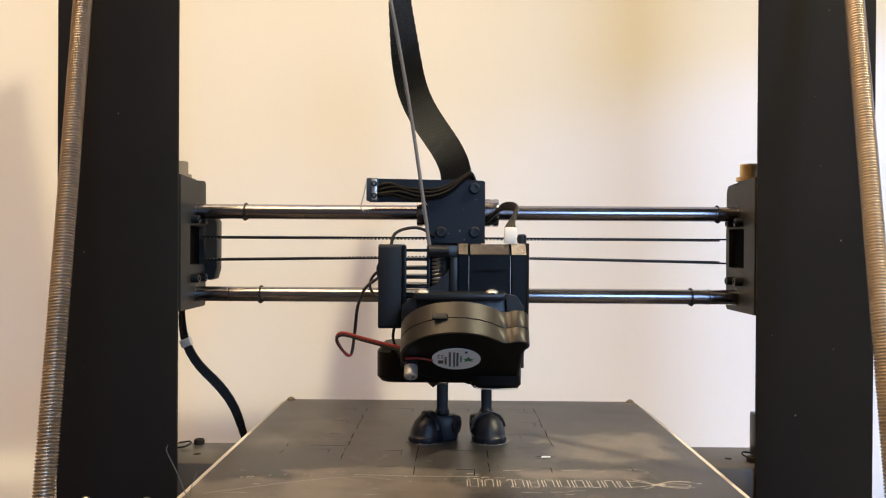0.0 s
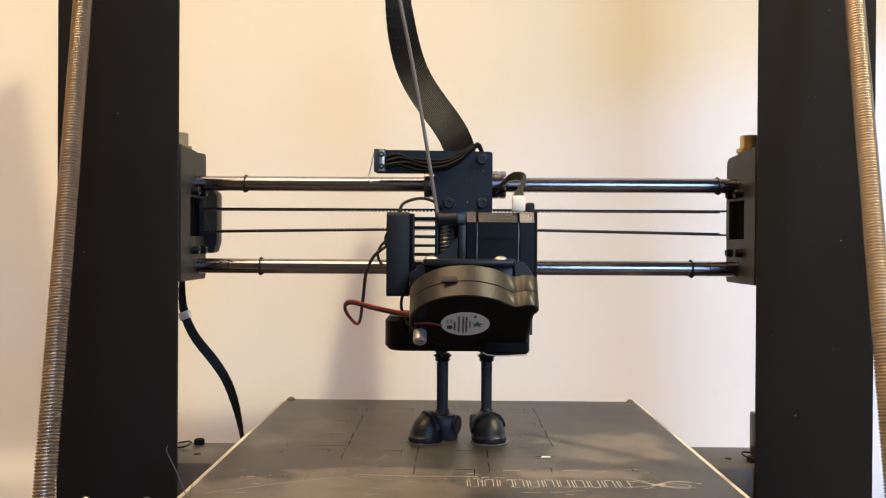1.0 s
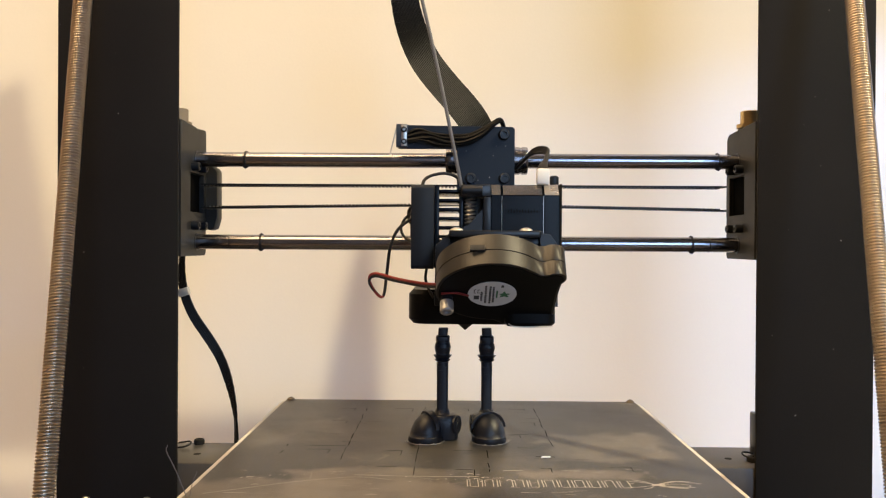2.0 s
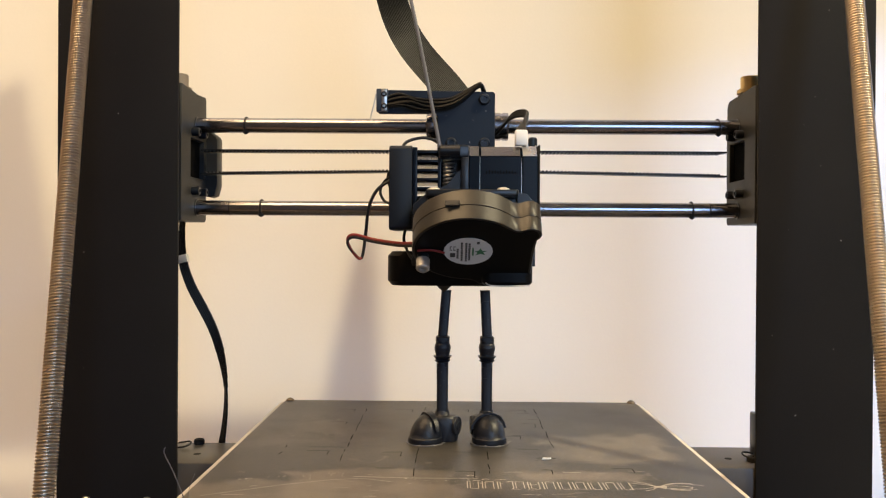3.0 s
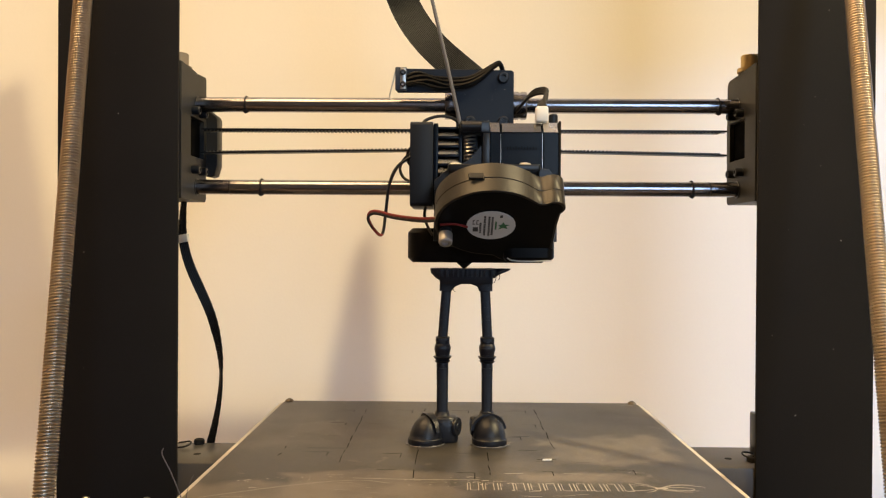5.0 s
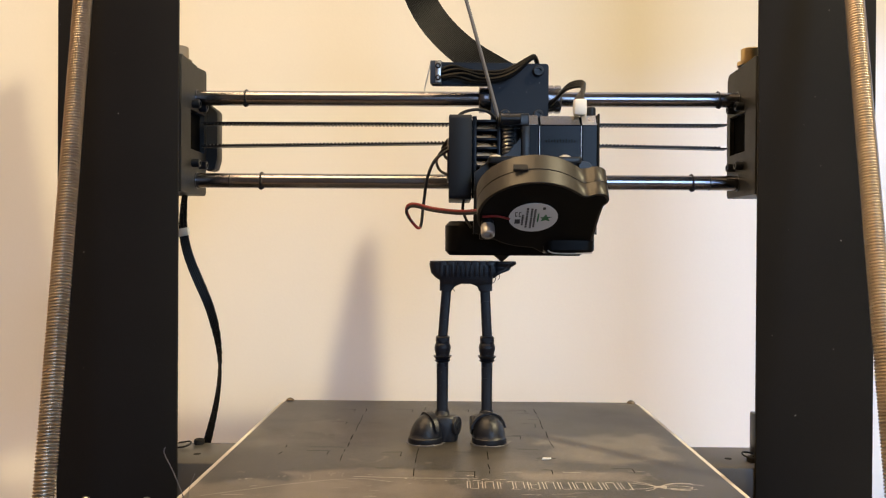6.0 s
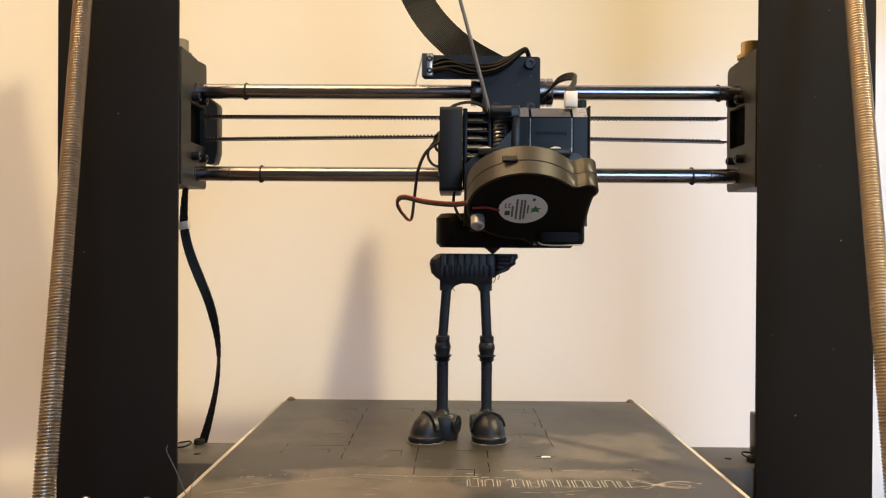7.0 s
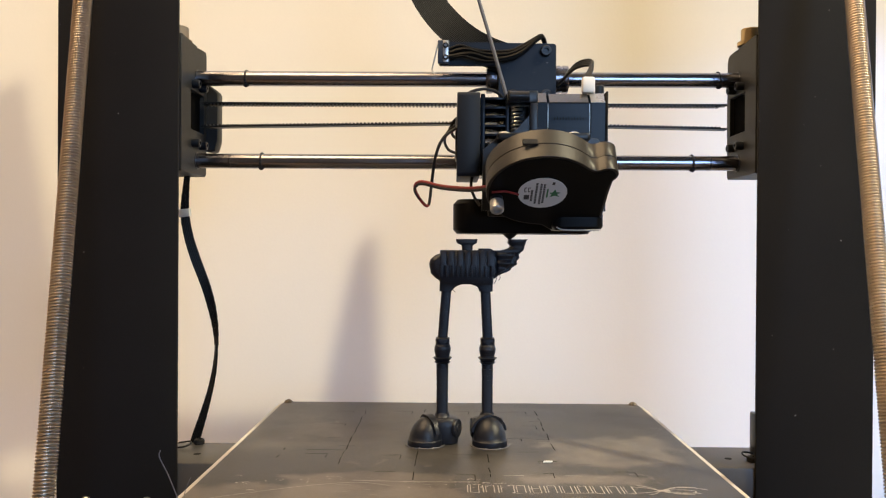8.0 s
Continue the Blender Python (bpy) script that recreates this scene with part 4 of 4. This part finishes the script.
for cx, side, turn, reach in ((LEGS[0], -1, 60, 9.5), (LEGS[1], 1, -14, 5.0)):
    foot(cx, turn, reach)
    bm = B()
    rings = []
    for i in range(25):
        x0, x1, y0, y1, r = leg_section(14.1 + 0.5 * i, side)
        rings.append([(a, b, 100.1 + 14.1 + 0.5 * i) for a, b in round_rect(x0, x1, y0, y1, r, 3)])
    loft(bm, rings)
    part("shin", bm, PRINT, model)
layer_list = []
for i in range(82):
    h = H0 + DH * i
    layer_list.append((h, [part("layer", bm, PRINT, model) for bm in print_layer(h, DH)]))
# stray hairs of plastic under the neck and the hip
for hair, at_layer in (([(15.0, MY - 7, 182.0), (15.6, MY - 7.4, 180.6), (15.0, MY - 7.4, 178.6), (14.4, MY - 7.2, 178.0)], 61), ([(17.2, MY - 5, 182.4), (17.5, MY - 5.6, 180.6), (16.7, MY - 5.6, 179.4)], 62), ([(-5.2, MY - 5, 175.0), (-4.4, MY - 5.4, 173.9), (-4.0, MY - 5.4, 173.6)], 54)):
    part("hair", tube(B(), hair, 0.18, 5, 3), PRINT, layer_list[at_layer][1][0])

# ---- what moves ----
RISE = ((0.0, 0.0), (0.5, 9.2), (1.0, 15.2), (1.5, 20.3), (1.7, 22.6), (2.8, 43.0), (3.0, 46.6), (3.5, 51.2), (4.0, 53.5), (4.5, 55.8), (4.7, 56.8), (5.8, 60.8), (6.0, 61.4), (6.5, 63.2), (7.0, 65.1), (7.5, 66.9), (8.0, 72.0))
# sideways travel of the head, one value each tenth of a second, in mm
RUN_A = (0, 23.1, 1.1, 22.5, 2.2, 23.6, 3.3, 2.2, 25.3, -1.1, 3.8, 1.6, 25.8, 3.3, 22, 22.5, 28, 1.6)
RUN_B = (4.9, 6.6, 4.9, 24.7, 21.4, 24.7, 26.9, 4.4, 9.9, 26.9, 4.4, 21.4, 17, 14.3, 20.9, 19.2, 6.6, 2.2, 3.8, 28)
RUN_C = (14.8, 34, 32.9, -0.5, -1.1, 4.9, 19.8, 7.1, 14.8, 23.6, 31.8, 40.1, 28.5, 17.6, 27.5, 41.2, 20.9, 15.9, 32.4, 42.8, 35.7, 44.5, 36.8)
RUN = [(k / 10, x) for k, x in enumerate(RUN_A)] + [(1.9, 12.0), (2.1, 16.0), (2.3, 11.0), (2.5, 16.0)]
RUN += [(2.8 + k / 10, x) for k, x in enumerate(RUN_B)] + [(4.9, 18.0), (5.1, 14.0), (5.3, 19.0), (5.5, 14.0)]
RUN += [(5.8 + k / 10, x) for k, x in enumerate(RUN_C)]
SLIDE = ((0.0, 0.0), (1.7, 0.0), (2.8, -2.0), (3.0, -2.7), (3.5, -5.5), (4.0, -5.5), (4.5, -7.5), (4.7, -6.5), (5.8, -3.0), (6.0, -2.7), (6.5, 0.0), (7.0, 0.0), (7.5, -5.5), (8.0, -7.8))


def rise(t):
    return float(np.interp(t, [r[0] for r in RISE], [r[1] for r in RISE]))


def run(t):
    return float(np.interp(t, [r[0] for r in RUN], [r[1] for r in RUN]))


def slide(t):
    return float(np.interp(t, [r[0] for r in SLIDE], [r[1] for r in SLIDE]))


def at(org, x=0.0, y=0.0, z=0.0):
    return pose((org[0] + x) * MM, (org[1] + y) * MM, (org[2] + z) * MM)


def motions():
    times = sorted({round(t, 2) for t, _ in RUN})
    fine = sorted({round(t, 2) for t, _ in RISE} | {k / 4 for k in range(33)})
    walk(head, [(t, at(HEAD, run(t), 0, rise(t))) for t in times])
    walk(gantry, [(t, at(GAN, 0, 0, rise(t))) for t in fine])
    walk(bed, [(t, at(BED, 0, slide(t), 0)) for t, _ in SLIDE])
    walk(model, [(t, at(MOD, 0, slide(t), 0)) for t, _ in SLIDE])
    # layers wait inside the head and stay where the nozzle lays them
    for h, pieces in layer_list:
        laid = next((k / 30 for k in range(241) if 26.7 + rise(k / 30) >= h + DH - 0.65), None)
        if laid == 0:
            continue
        rows = []
        for t in times:
            if laid is None or t < laid - 0.04:
                rows.append((t, pose((run(t) - 7.5) * MM, (5 - slide(t)) * MM, (rise(t) + 40.6 - h) * MM)))
        if laid is not None:
            t = laid - 1 / 30
            rows.append((t, pose((run(t) - 7.5) * MM, (5 - slide(t)) * MM, (rise(t) + 40.6 - h) * MM)))
            rows += [(laid, pose(0, 0, 0)), (max(8.0, laid + 0.1), pose(0, 0, 0))]
        for ob in pieces:
            walk(ob, rows)
    # cables
    for thing_, org, f in ((ribbon, (-3.0, 425.5, 220), 1.0), (filament, (-16.4, 384, 194.5), 1.0)):
        walk(thing_, [(t, at(org, run(t) * f, 0, rise(t))) for t in times])
    walk(motor_cable, [(t, at((-152, 441, 166), 0, 0, rise(t))) for t in fine])

    def ribbon_shape(t):
        # leans at rest, and how they change with the climb, with the sideways travel and with both
        g, x = rise(t) / 72, run(t) / 40
        rest = spread((-1, -5, -24, -34, -35, -31, -22, -13, -9, -6, -7, -5, -4, -3), RIB_N)
        climb = spread((-53, -48, -25, -11, -2, 3, 1, -4, -4, -3, 1, 2, 2, 3), RIB_N)
        out = spread((3, -2, -5, -7, -13, -20, -21, -18, -14, -9, -6, -4, -2, 0), RIB_N)
        both = spread((-24, -19, -15, -8, -2, 3, 5, 6, 5, 3, 2, 1, 1, 0), RIB_N)
        return [a + b * g + c * x + d * g * x for a, b, c, d in zip(rest, climb, out, both)]

    rows = chain_rows(ribbon_pieces, RIB_L, [(t, (0, 0, 0), ribbon_shape(t), spread((4, 6, 8, 8, 12, 22, 36, 48, 52), RIB_N)) for t in times])
    for ob, r in zip(ribbon_pieces, rows):
        walk(ob, r)

    def strand_shape(t):
        low = -8.5 - 3.5 * rise(t) / 72 - 0.13 * run(t)
        return spread((low + 0.6, low, low - 1.6, low - 3, low - 3), 14)

    for ob, r in zip(fil_pieces, chain_rows(fil_pieces, 12.0, [(t, (0, 0, 0), strand_shape(t), spread((0, 0), 14)) for t in times])):
        walk(ob, r)

    def cable_shape(t):
        g = rise(t) / 72
        lo = (186, 172, 150, 132, 142, 160, 166, 172, 176, 178, 180, 180, 180)
        hi = (186, 184, 170, 161, 158, 165, 172, 183, 191, 196, 198, 197, 196)
        return [a + (b - a) * g for a, b in zip(spread(lo, CAB_N), spread(hi, CAB_N))]

    shapes = [(t, (-2.4 * min(1.0, (72 - rise(t)) / 20), 0, 0), cable_shape(t), spread((50, 20, 10, 25, 65, 50, 25, 20), CAB_N)) for t in fine]
    rows = chain_rows(cab_pieces, CAB_L, shapes)
    for ob, r in zip(cab_pieces, rows):
        walk(ob, r)
    walk(wrap, rows[5])


motions()
